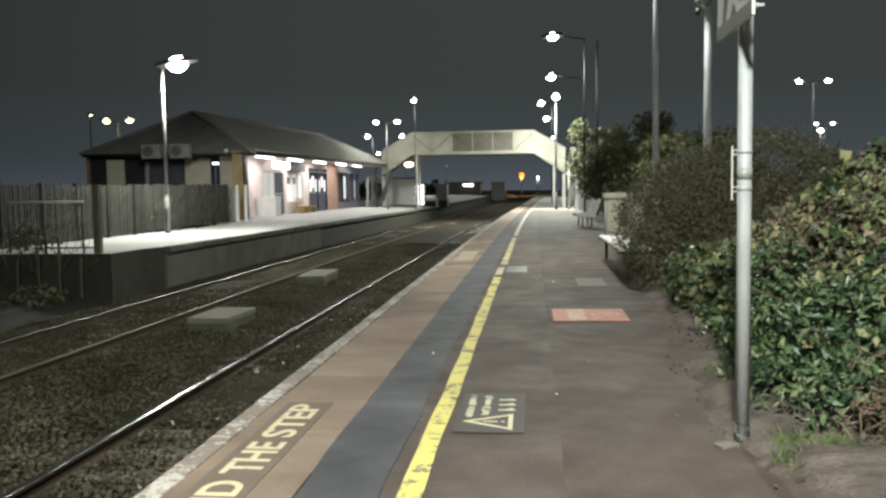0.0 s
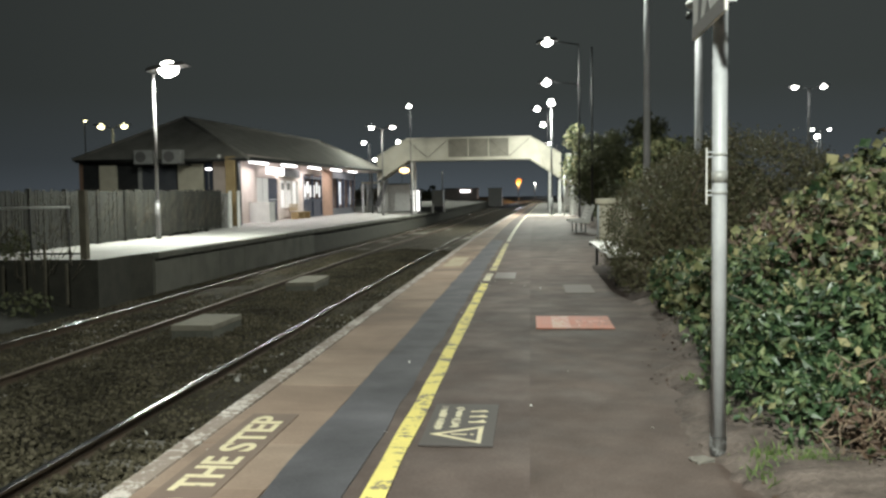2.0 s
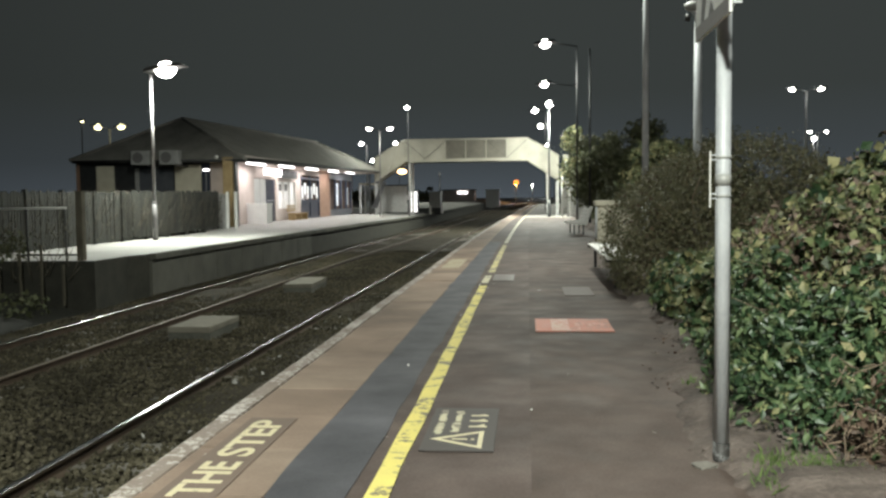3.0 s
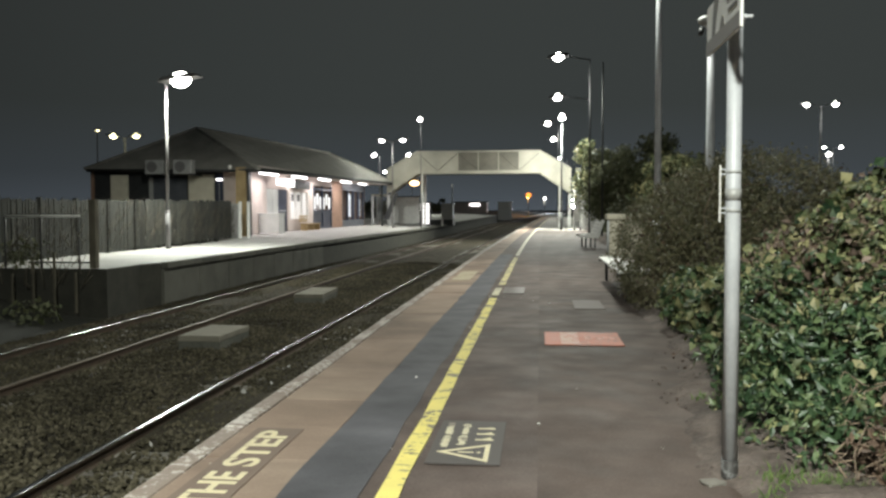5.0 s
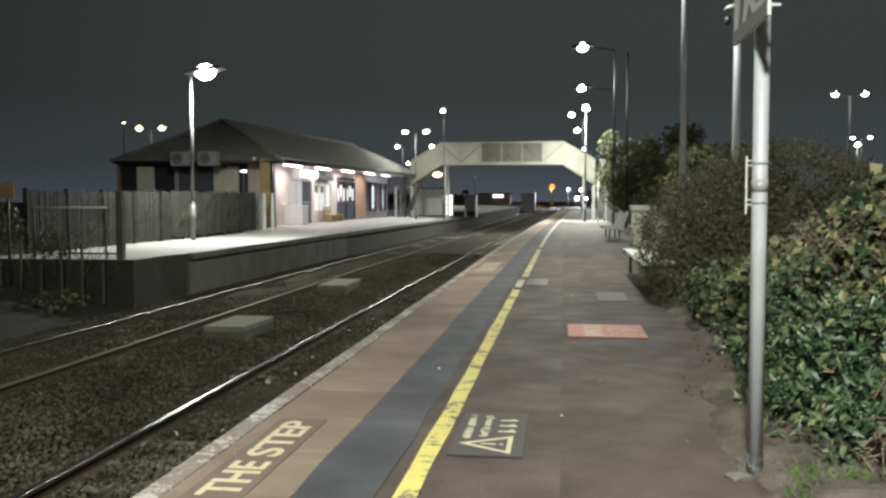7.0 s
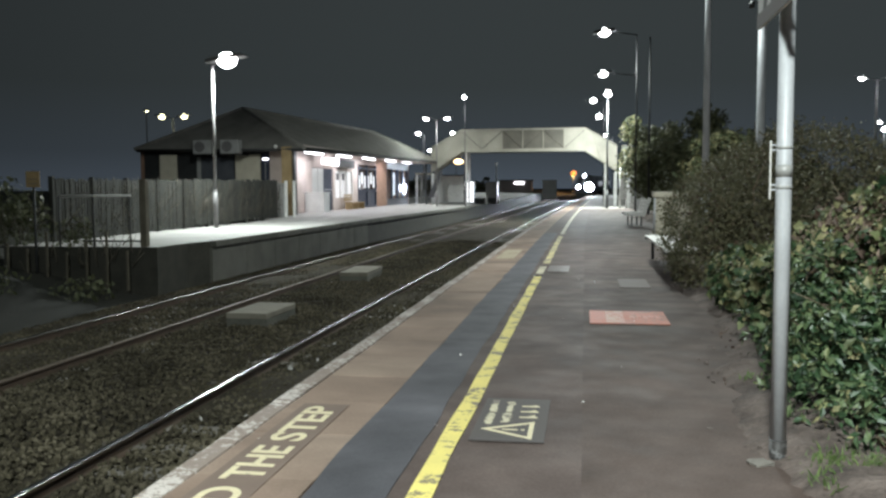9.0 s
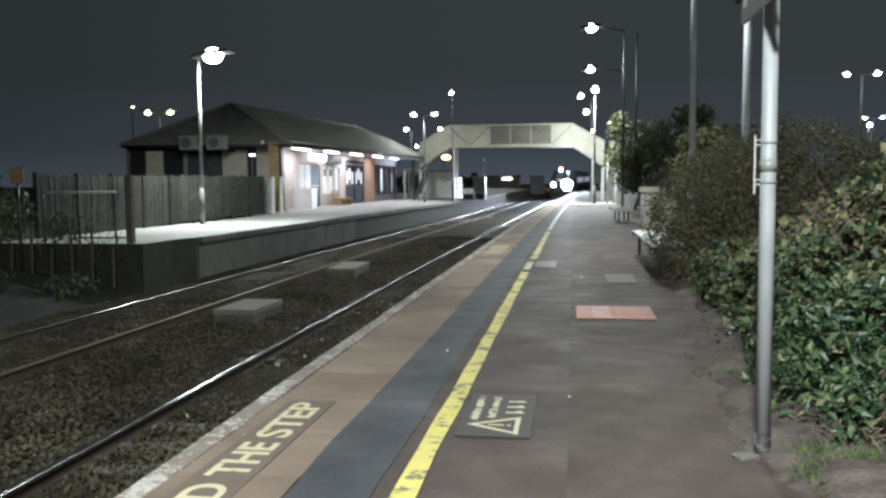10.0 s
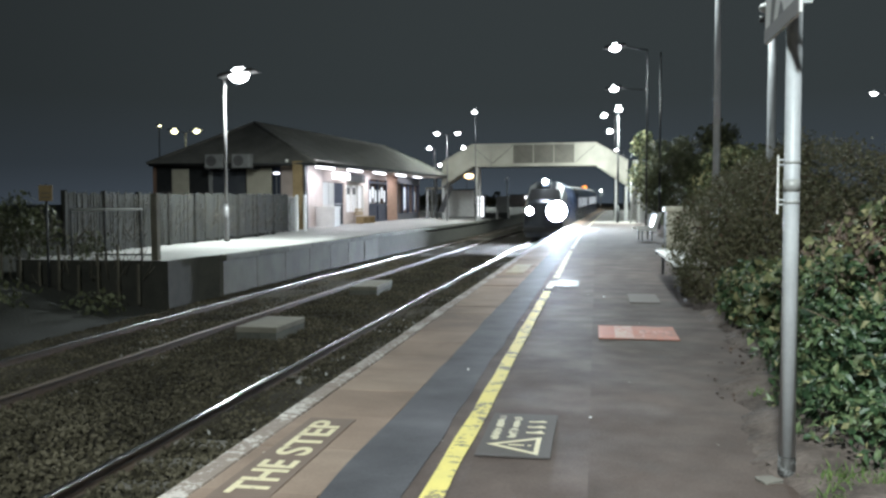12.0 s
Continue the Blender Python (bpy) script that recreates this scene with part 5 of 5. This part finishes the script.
# ---- shrubs and trees ----
def shrub(name, label, blobs, count, size, mat, seed, stems=14, extra=None, depth=0.35, category="shrub", lumps=1.0, gaps=1.4, aspect=0.5):
    t = thing(name, label, category, "shrubs beside the platform")
    p, n = blob_points(blobs, count, seed, depth, lumps, gaps)
    leaves("leaves", p, n * 0.6 + np.array((-0.3, -0.4, 0.3)), size, mat, t, kind="stuff", aspect=aspect, seed=seed)
    if extra:
        for m, c, s, sd in extra:
            p, n = blob_points(blobs, c, sd, 0.15, lumps, gaps)
            leaves("leaves", p, n * 0.6 + np.array((-0.3, -0.4, 0.3)), s, m, t, kind="stuff", aspect=aspect, seed=sd)
    rng = random.Random(seed)
    bm = bmesh.new()
    for k in range(stems):
        b = rng.choice(blobs)
        a = Vector((b[0] + rng.uniform(-0.2, 0.2), b[1] + rng.uniform(-0.2, 0.2), 0.0))
        for j in range(3):
            d = Vector((rng.uniform(-1, 1), rng.uniform(-1, 1), rng.uniform(0.2, 1.2)))
            c = Vector(b[:3]) + Vector((d.x * b[3], d.y * b[4], d.z * b[5] * 0.8)) * rng.uniform(0.9, 1.08)
            start = a if j == 0 else fork
            bend = start.lerp(c, 0.6) + Vector((rng.uniform(-0.07, 0.07), rng.uniform(-0.07, 0.07), rng.uniform(0.0, 0.09)))
            tip = c + Vector((rng.uniform(-0.05, 0.05), rng.uniform(-0.05, 0.05), -rng.uniform(0.0, 0.06)))
            bm_rod(bm, start, bend, 0.008 if j == 0 else 0.005, 0.0035, 5)
            bm_rod(bm, bend, tip, 0.0035, 0.0018, 5)
            fork = bend
    part("stem_growth", bm, TWIG, t, "thin woody stems")["kind"] = "stuff"
    return t


shrub("holly_shrub", "low glossy dark green shrub at the platform margin", [(3.85, 5.4, 0.42, 0.5, 0.6, 0.45), (4.35, 5.2, 0.6, 0.6, 0.6, 0.5), (3.7, 6.2, 0.55, 0.38, 0.6, 0.48), (3.6, 4.95, 0.14, 0.48, 0.5, 0.46), (3.6, 5.6, 0.16, 0.44, 0.5, 0.46), (3.66, 4.5, 0.08, 0.44, 0.4, 0.4), (3.62, 6.3, 0.16, 0.42, 0.5, 0.46), (4.4, 4.75, 0.4, 0.5, 0.4, 0.45)], 34000, 0.062, LEAF_GREEN, 11, gaps=1.9, depth=0.5, aspect=0.42, extra=[(LEAF_MIX, 2600, 0.066, 51), (LEAF_YELLOW, 500, 0.066, 62)])
shrub("bramble_shrub", "straggling mixed green and brown shrub", [(4.5, 6.2, 0.85, 0.7, 0.9, 0.68), (4.12, 7.0, 0.65, 0.52, 0.8, 0.55), (5.3, 6.4, 0.9, 0.85, 0.9, 0.7), (4.9, 5.6, 0.75, 0.6, 0.6, 0.6)], 14000, 0.066, LEAF_MIX, 12, 60, [(LEAF_GREEN, 3600, 0.075, 52), (LEAF_DEAD, 2400, 0.065, 60), (LEAF_YELLOW, 3400, 0.07, 53)], 0.5, gaps=1.8, aspect=0.7)
shrub("dead_bramble", "tangle of dead pinkish-brown bramble leaves and canes", [(3.95, 6.5, 0.95, 0.36, 0.5, 0.36), (4.2, 5.6, 0.7, 0.4, 0.4, 0.4), (4.75, 5.5, 0.95, 0.4, 0.35, 0.36)], 1500, 0.06, LEAF_DEAD, 17, 40, [(LEAF_FERN, 700, 0.06, 63), (LEAF_MIX, 700, 0.07, 64)], 0.8, gaps=1.7, aspect=0.7)
shrub("laurel_shrub", "broad-leaved shrub with yellow-green leaves", [(5.15, 7.6, 1.05, 0.75, 0.9, 0.74), (6.0, 7.6, 1.12, 0.9, 1.0, 0.86), (4.65, 8.2, 0.68, 0.58, 0.8, 0.6), (4.1, 8.6, 0.45, 0.48, 0.8, 0.45)], 7000, 0.09, LEAF_YELLOW, 13, 14, [(LEAF_MIX, 9500, 0.085, 54), (LEAF_GREEN, 4200, 0.085, 55), (LEAF_DEAD, 1200, 0.075, 61)], 0.5, gaps=1.75, aspect=0.85)
shrub("golden_shrub", "patch of pale yellow-green leaves among the brambles", [(4.72, 5.85, 1.12, 0.2, 0.24, 0.24), (4.05, 5.75, 0.78, 0.16, 0.18, 0.15)], 420, 0.1, LEAF_YELLOW, 18, 6, None, 0.6, gaps=1.5, aspect=0.6)
shrub("climbing_shrub", "pale green leafy shrub leaning over the asphalt", [(3.85, 9.5, 0.36, 0.42, 0.8, 0.4), (3.8, 10.5, 0.32, 0.34, 0.5, 0.34), (3.75, 7.6, 0.4, 0.38, 0.8, 0.42)], 5200, 0.085, LEAF_MIX, 14, 16, [(LEAF_GREEN, 2600, 0.09, 56), (LEAF_YELLOW, 700, 0.1, 57)], gaps=1.7, aspect=0.75)
shrub("clipped_hedge", "large domed brown-green clipped hedge", [(4.95, 12.0, 0.9, 1.35, 1.9, 1.33), (4.1, 12.9, 0.75, 0.98, 1.9, 1.05), (3.75, 12.1, 0.35, 0.58, 0.9, 0.5), (5.9, 11.9, 0.8, 1.1, 1.6, 1.02), (4.6, 14.3, 0.95, 0.95, 1.4, 1.1), (6.9, 11.2, 0.6, 1.2, 1.4, 0.85)], 115000, 0.042, LEAF_BROWN, 15, 10, [(LEAF_FERN, 9000, 0.042, 58)], 0.16, "hedge", 0.4, 0.0)
shrub("dead_bracken", "clump of rusty dead fern and twigs", [(3.72, 4.3, 0.08, 0.3, 0.26, 0.2), (3.68, 4.12, 0.12, 0.26, 0.2, 0.26), (3.95, 4.25, 0.25, 0.3, 0.25, 0.3), (4.25, 4.35, 0.32, 0.5, 0.42, 0.36), (4.7, 4.6, 0.45, 0.5, 0.5, 0.45)], 12000, 0.046, LEAF_FERN, 16, 40, [(LEAF_MIX, 700, 0.05, 59)], 0.6, aspect=0.32)


def grass_tuft(x, y, r, n, seed, label):
    rng = np.random.default_rng(seed)
    c = np.stack([x + r * rng.normal(size=n) * 0.5, y + r * rng.normal(size=n) * 0.5, np.full(n, 0.02) + 0.03 * rng.random(n)], 1)
    ob = leaves("grass_tuft", c, rng.normal(size=(n, 3)) * 0.5 + np.array((0, 0, 0.1)), 0.055, GRASS, droop=-1.2, aspect=0.14, seed=seed)
    tagged(ob, label, "grass", "grass tufts", "stuff")


for k, (x, y, r, n) in enumerate(((3.22, 4.2, 0.16, 300), (3.4, 4.12, 0.13, 620), (3.5, 4.02, 0.12, 420), (3.28, 5.7, 0.1, 120), (3.16, 6.0, 0.08, 70), (3.6, 4.2, 0.14, 120), (3.1, 3.9, 0.1, 60))):
    grass_tuft(x, y, r, n, 70 + k, "tuft of short green grass in the soil")


def litter():
    rng = np.random.default_rng(90)
    n = 420
    y = rng.uniform(3.4, 8.5, n)
    x = 3.36 + 0.1 * np.maximum(0, y - 6.5) + rng.normal(size=n) * 0.17
    c = np.stack([x, y, np.full(n, 0.03)], 1)
    ob = leaves("fallen_leaves", c, np.tile((0, 0, 1.0), (n, 1)), 0.032, LEAF_FERN, droop=0.0, aspect=0.7, seed=91)
    tagged(ob, "small dead leaves scattered on soil and asphalt", "fallen leaves", kind="stuff")
    n = 24
    c = np.stack([rng.uniform(0.1, 3.0, n), rng.uniform(3.5, 14, n), np.full(n, 0.02)], 1)
    ob = leaves("paper_scraps", c, np.tile((0, 0, 1.0), (n, 1)), 0.018, WHITE_PAINT, droop=0.0, aspect=0.8, seed=92)
    tagged(ob, "tiny pale scraps lying on the platform", "litter", kind="stuff")
    n = 46
    c = np.stack([rng.uniform(-2.0, -0.9, n), rng.uniform(5.5, 17, n), np.full(n, -0.985)], 1)
    ob = leaves("track_litter", c, np.tile((0, 0, 1.0), (n, 1)), 0.075, FAR_PAVE, droop=0.0, aspect=0.7, seed=94)
    tagged(ob, "pale scraps and chippings lying between the rails", "litter", kind="stuff")
    bm = bmesh.new()
    r = random.Random(93)
    for k in range(10):
        x0, y0 = r.uniform(3.1, 3.9), r.uniform(3.7, 4.8)
        a = r.uniform(-0.6, 0.6)
        bm_rod(bm, (x0, y0, 0.05), (x0 + 0.35 * math.cos(a), y0 + 0.35 * math.sin(a), 0.06), 0.006, 0.003, 5)
    tagged(part("fallen_twigs", bm, TWIG), "thin pale twigs lying on the soil", "twigs", kind="stuff")


litter()


def clods():
    rng = random.Random(95)
    bm = bmesh.new()
    for k in range(36):
        y = rng.uniform(4.3, 8.4)
        edge = 3.08 - 0.2 * math.exp(-((y - 6.6) / 0.8) ** 2) + 0.12 * max(0, y - 7)
        x = edge + abs(rng.gauss(0, 0.2)) - 0.06
        r = rng.choice((0.006, 0.008, 0.01, 0.012, 0.02))
        m = pose(x, y, 0.014, 0, 0, rng.uniform(0, 360)) @ Matrix.Diagonal((r * rng.uniform(0.8, 2.2), r, r * 0.6, 1))
        bmesh.ops.create_icosphere(bm, subdivisions=1, radius=1, matrix=m)
    for v in bm.verts:
        v.co += Vector((rng.uniform(-1, 1), rng.uniform(-1, 1), rng.uniform(-0.5, 0.5))) * 0.005
    tagged(part("soil_clods", bm, SOIL), "dark crumbs of soil spilt on the asphalt", "soil", kind="stuff")
    bm = bmesh.new()
    bm_box(bm, -0.06, 0.045, -0.04, 0.05, -0.012, 0.012)
    bmesh.ops.subdivide_edges(bm, edges=bm.edges, cuts=3, use_grid_fill=True)
    for v in bm.verts:
        v.co += Vector((rng.uniform(-1, 1), rng.uniform(-1, 1), rng.uniform(-0.4, 0.4))) * 0.009
    s = part("flat_stone", bm, SLEEPER, bevel=0.004)
    s.matrix_basis = pose(2.87, 4.27, 0.004, 0, 0, 25)
    tagged(s, "small pale flat stone at the foot of the post", "stone")


clods()


def tree(x, y, h, spread, label, mat, seed, count=5000, leaf=0.35, trunk=0.14):
    t = thing("tree", label, "tree", "trees behind the platform", at=(x, y, 0))
    rng = random.Random(seed)
    bm = bmesh.new()
    bm_rod(bm, (0, 0, -0.1), (0.1, 0, h * 0.45), trunk, trunk * 0.6, 8)
    bm_rod(bm, (0.1, 0, h * 0.45), (0, 0.1, h * 0.85), trunk * 0.6, trunk * 0.15, 8)
    part("trunk", bm, BARK, t)
    blobs = []
    for k in range(9):
        a, f = rng.uniform(0, math.tau), rng.uniform(0.35, 1.0)
        r = spread * (1.15 - 0.6 * f) * rng.uniform(0.4, 0.8)
        c = (math.cos(a) * r, math.sin(a) * r, h * f * 0.9)
        blobs.append((*c, spread * rng.uniform(0.3, 0.5), spread * rng.uniform(0.3, 0.5), h * rng.uniform(0.09, 0.16)))
        bm = bmesh.new()
        bm_rod(bm, (0.05, 0, h * f * 0.6), c, trunk * 0.3, trunk * 0.08, 6)
        part("limb", bm, BARK, t)
    p, n = blob_points(blobs, count, seed, 0.7)
    leaves("crown", p, n, leaf, mat, t, kind="stuff", seed=seed)


tree(5.6, 60.0, 6.6, 1.6, "small tree with olive-green foliage by the stairs", LEAF_MIX, 31, 3600, 0.26, 0.1)
tree(6.6, 54.0, 6.0, 2.2, "dark evergreen tree behind the platform", LEAF_DARK, 32, 7000, 0.22)
tree(6.2, 45.0, 4.6, 2.0, "dark evergreen tree behind the platform", LEAF_DARK, 33, 7000, 0.2)
tree(6.8, 36.0, 4.6, 2.4, "dark evergreen tree behind the platform", LEAF_DARK, 34, 8000, 0.17)
tree(7.6, 28.0, 3.6, 2.4, "dark bushy tree behind the hedge", LEAF_DARK, 35, 8000, 0.15)
tree(5.9, 24.0, 2.9, 1.5, "dark green bushy tree behind the cabinet", LEAF_MIX, 36, 6000, 0.12)
tree(9.5, 40.0, 5.2, 3.0, "dark bushy tree behind the platform", LEAF_DARK, 37, 8000, 0.2)


def hedge_row():
    blobs = [(6.3 + 0.2 * math.sin(k), 27 + 2.6 * k, 1.0, 1.0, 1.7, 1.1 + 0.5 * (k % 3) / 2) for k in range(14)]
    t = thing("overgrown_hedge", "dark overgrown hedge along the back of the platform", "hedge")
    p, n = blob_points(blobs, 16000, 41, 0.4)
    leaves("leaves", p, n, 0.2, LEAF_DARK, t, kind="stuff", seed=41)
    bm = bmesh.new()
    for b in blobs:
        bm_rod(bm, (b[0], b[1], -0.1), (b[0], b[1], 1.6), 0.06, 0.02, 6)
    part("stem_growth", bm, BARK, t)["kind"] = "stuff"
    blobs = [(-14.5, 9 + 2.2 * k, 0.2, 1.5, 1.6, 1.1 + 0.4 * (k % 2)) for k in range(5)] + [(-11.0, 15.5, -0.6, 1.2, 1.2, 0.6), (-9.3, 17.4, -0.9, 0.8, 0.7, 0.35)]
    t = thing("weed_bank", "dark weeds and brambles below the platform end", "shrub")
    rng = np.random.default_rng(42)
    p, n = blob_points([(b[0], b[1], b[2] + 1.2, *b[3:]) for b in blobs], 9000, 42, 0.5)
    p[:, 2] -= 1.2
    leaves("leaves", p, n, 0.14, LEAF_DARK, t, kind="stuff", seed=42)
    blobs = []
    r = random.Random(43)
    for k in range(30):
        blobs.append((r.uniform(-60, -22) if k % 2 else r.uniform(22, 60), 210 + r.uniform(-15, 30), 2, 7, 3, r.uniform(1.0, 2.2)))
    for k in range(8):
        blobs.append((18 + 4 * k, 205 + 3 * k, 1.5, 4, 3, 3.2))
    t = thing("distant_woods", "dark woods in the distance beyond the station", "woods", kind="stuff")
    p, n = blob_points(blobs, 14000, 43, 0.6)
    leaves("foliage", p, n, 1.1, LEAF_DARK, t, kind="stuff", seed=43)


hedge_row()


# ---- train ----
def train_front():
    t = thing("power_car", "dark blue express train with bright headlights approaching", "train")
    W = 1.34
    prof = [(-W, 0.55), (W, 0.55), (W + 0.02, 1.2), (W, 2.7), (W - 0.25, 3.45), (W - 0.7, 3.75), (-W + 0.7, 3.75), (-W + 0.25, 3.45), (-W, 2.7), (-W - 0.02, 1.2)]

    def loft(rings, mat, name, label=""):
        bm = bmesh.new()
        vs = [[bm.verts.new(p) for p in r] for r in rings]
        n = len(rings[0])
        for a, b in zip(vs, vs[1:]):
            for k in range(n):
                bm.faces.new((a[k], a[(k + 1) % n], b[(k + 1) % n], b[k]))
        bm.faces.new(vs[0][::-1])
        bm.faces.new(vs[-1])
        bmesh.ops.recalc_face_normals(bm, faces=bm.faces)
        return part(name, bm, mat, t, label, 0.03)

    def ring(y, sx, top, rake=0.0):
        return [(p[0] * sx, y + rake * (p[1] - 0.55), 0.55 + (p[1] - 0.55) * top) for p in prof]

    loft([ring(3.2, 1, 1), ring(18, 1, 1)], TRAIN_BLUE, "body", "dark blue car body")
    loft([ring(0.25, 0.9, 0.56, 0.12), ring(0.9, 0.96, 0.68, 0.15), ring(1.6, 0.98, 0.86, 0.22), ring(3.2, 1, 1)], TRAIN_DARK, "nose", "raked dark nose")
    bm = bmesh.new()
    bm_prism(bm, [(-1.05, 0), (1.05, 0), (0.9, 0.85), (-0.9, 0.85)], "z", 0, 0.05)
    bmesh.ops.transform(bm, matrix=pose(0, 1.1, 2.5, 56, 0, 0), verts=bm.verts)
    part("windscreen", bm, RUBBER, t, "black windscreen")
    box_part("buffer_beam", -1.25, 1.25, 0.05, 0.5, 0.5, 0.85, RUBBER, t, bevel=0.03)
    box_part("air_dam", -1.15, 1.15, 0.15, 0.5, 0.2, 0.5, TRAIN_DARK, t, bevel=0.03)
    rod_part("coupler", (0, -0.25, 0.75), (0, 0.3, 0.75), 0.12, RUBBER, t)
    for s in (-1, 1):
        # right disc drawn far oversize to stand in for the headlight's glare
        r = 0.6 if s > 0 else 0.22
        x, n = s * 0.84, 28
        # deep tube added round each lamp to keep its light off the station
        bm = bmesh.new()
        rings = []
        for y, rr in ((0.62, r + 0.06), (-0.3, r + 0.06), (-0.3, r + 0.01), (0.6, r + 0.01)):
            rings.append([bm.verts.new((x + rr * math.cos(k * math.tau / n), y, 1.85 + rr * math.sin(k * math.tau / n))) for k in range(n)])
        for a, b in zip(rings, rings[1:]):
            for k in range(n):
                bm.faces.new((a[k], a[(k + 1) % n], b[(k + 1) % n], b[k]))
        bm.faces.new(rings[0])
        bm.faces.new(rings[-1])
        bmesh.ops.recalc_face_normals(bm, faces=bm.faces)
        h = part("lamp_housing", bm, RUBBER, t, "black tube added round the headlight to narrow its beam")
        rod_part("headlight", (x, 0.42, 1.85), (x, 0.36, 1.85), r, HEADLIGHT if s > 0 else HEADLIGHT_LOW, h, label="dazzling white headlight", n=28)
    rod_part("high_light", (0, 1.62, 3.72), (0, 1.8, 3.72), 0.15, MARKER, t, label="white high marker light", n=16)
    box_part("high_light_pod", -0.3, 0.3, 1.81, 3.3, 3.3, 3.9, TRAIN_DARK, t, bevel=0.06)
    for y0 in (2.6, 14.0):
        b = box_part("bogie", -1.1, 1.1, y0, y0 + 2.8, 0.35, 0.6, RUBBER, t, "black bogie frame")
        for yy in (y0 + 0.2, y0 + 2.6):
            for s in (-1, 1):
                rod_part("wheel", (s * 0.68, yy, 0.46), (s * 0.82, yy, 0.46), 0.46, RAIL_SIDE, b, n=24)
    return t


def coach():
    t = thing("coach", "dark blue passenger coach behind the power car", "coach", "train coaches")
    bm = bmesh.new()
    W = 1.34
    bm_prism(bm, [(-W, 0.9), (W, 0.9), (W, 2.9), (W - 0.3, 3.5), (W - 0.75, 3.75), (-W + 0.75, 3.75), (-W + 0.3, 3.5), (-W, 2.9)], "y", 0.2, 22.6)
    part("body", bm, TRAIN_BLUE, t)
    for s in (-1, 1):
        for k in range(8):
            box_part("window", s * (W + 0.004) - 0.006, s * (W + 0.004) + 0.006, 2.0 + 2.4 * k, 3.7 + 2.4 * k, 1.9, 2.75, PANEL_GLOW, t, "lit window")
    for y0 in (2.2, 17.8):
        b = box_part("bogie", -1.1, 1.1, y0, y0 + 2.6, 0.35, 0.6, RUBBER, t)
        for yy in (y0 + 0.1, y0 + 2.5):
            for s in (-1, 1):
                rod_part("wheel", (s * 0.68, yy, 0.46), (s * 0.82, yy, 0.46), 0.46, RAIL_SIDE, b, n=20)
    return t


car = train_front()
first_coach = coach()
second_coach = copy_thing(first_coach, pose(0, 0, 0))


def on_track(y, length):
    """A vehicle's pose on the near track with its front at y."""
    xa, xb = -1.5 + curve(y + 2), -1.5 + curve(y + length - 2)
    return pose(xa - (xb - xa) * 2 / (length - 4), y, -0.9 + rise(y + 2), math.degrees(math.atan2(rise(y + length - 2) - rise(y + 2), length - 4)), 0, -math.degrees(math.atan2(xb - xa, length - 4)))


def motions():
    """The train comes on at a steady 28 metres a second."""
    rows = [k * 0.5 for k in range(25)]
    for vehicle, back, length in ((car, 0.0, 18.0), (first_coach, 18.2, 22.8), (second_coach, 41.2, 22.8)):
        walk(vehicle, [(t, on_track(53.0 + 28.0 * (12.0 - t) + back, length)) for t in rows])


motions()
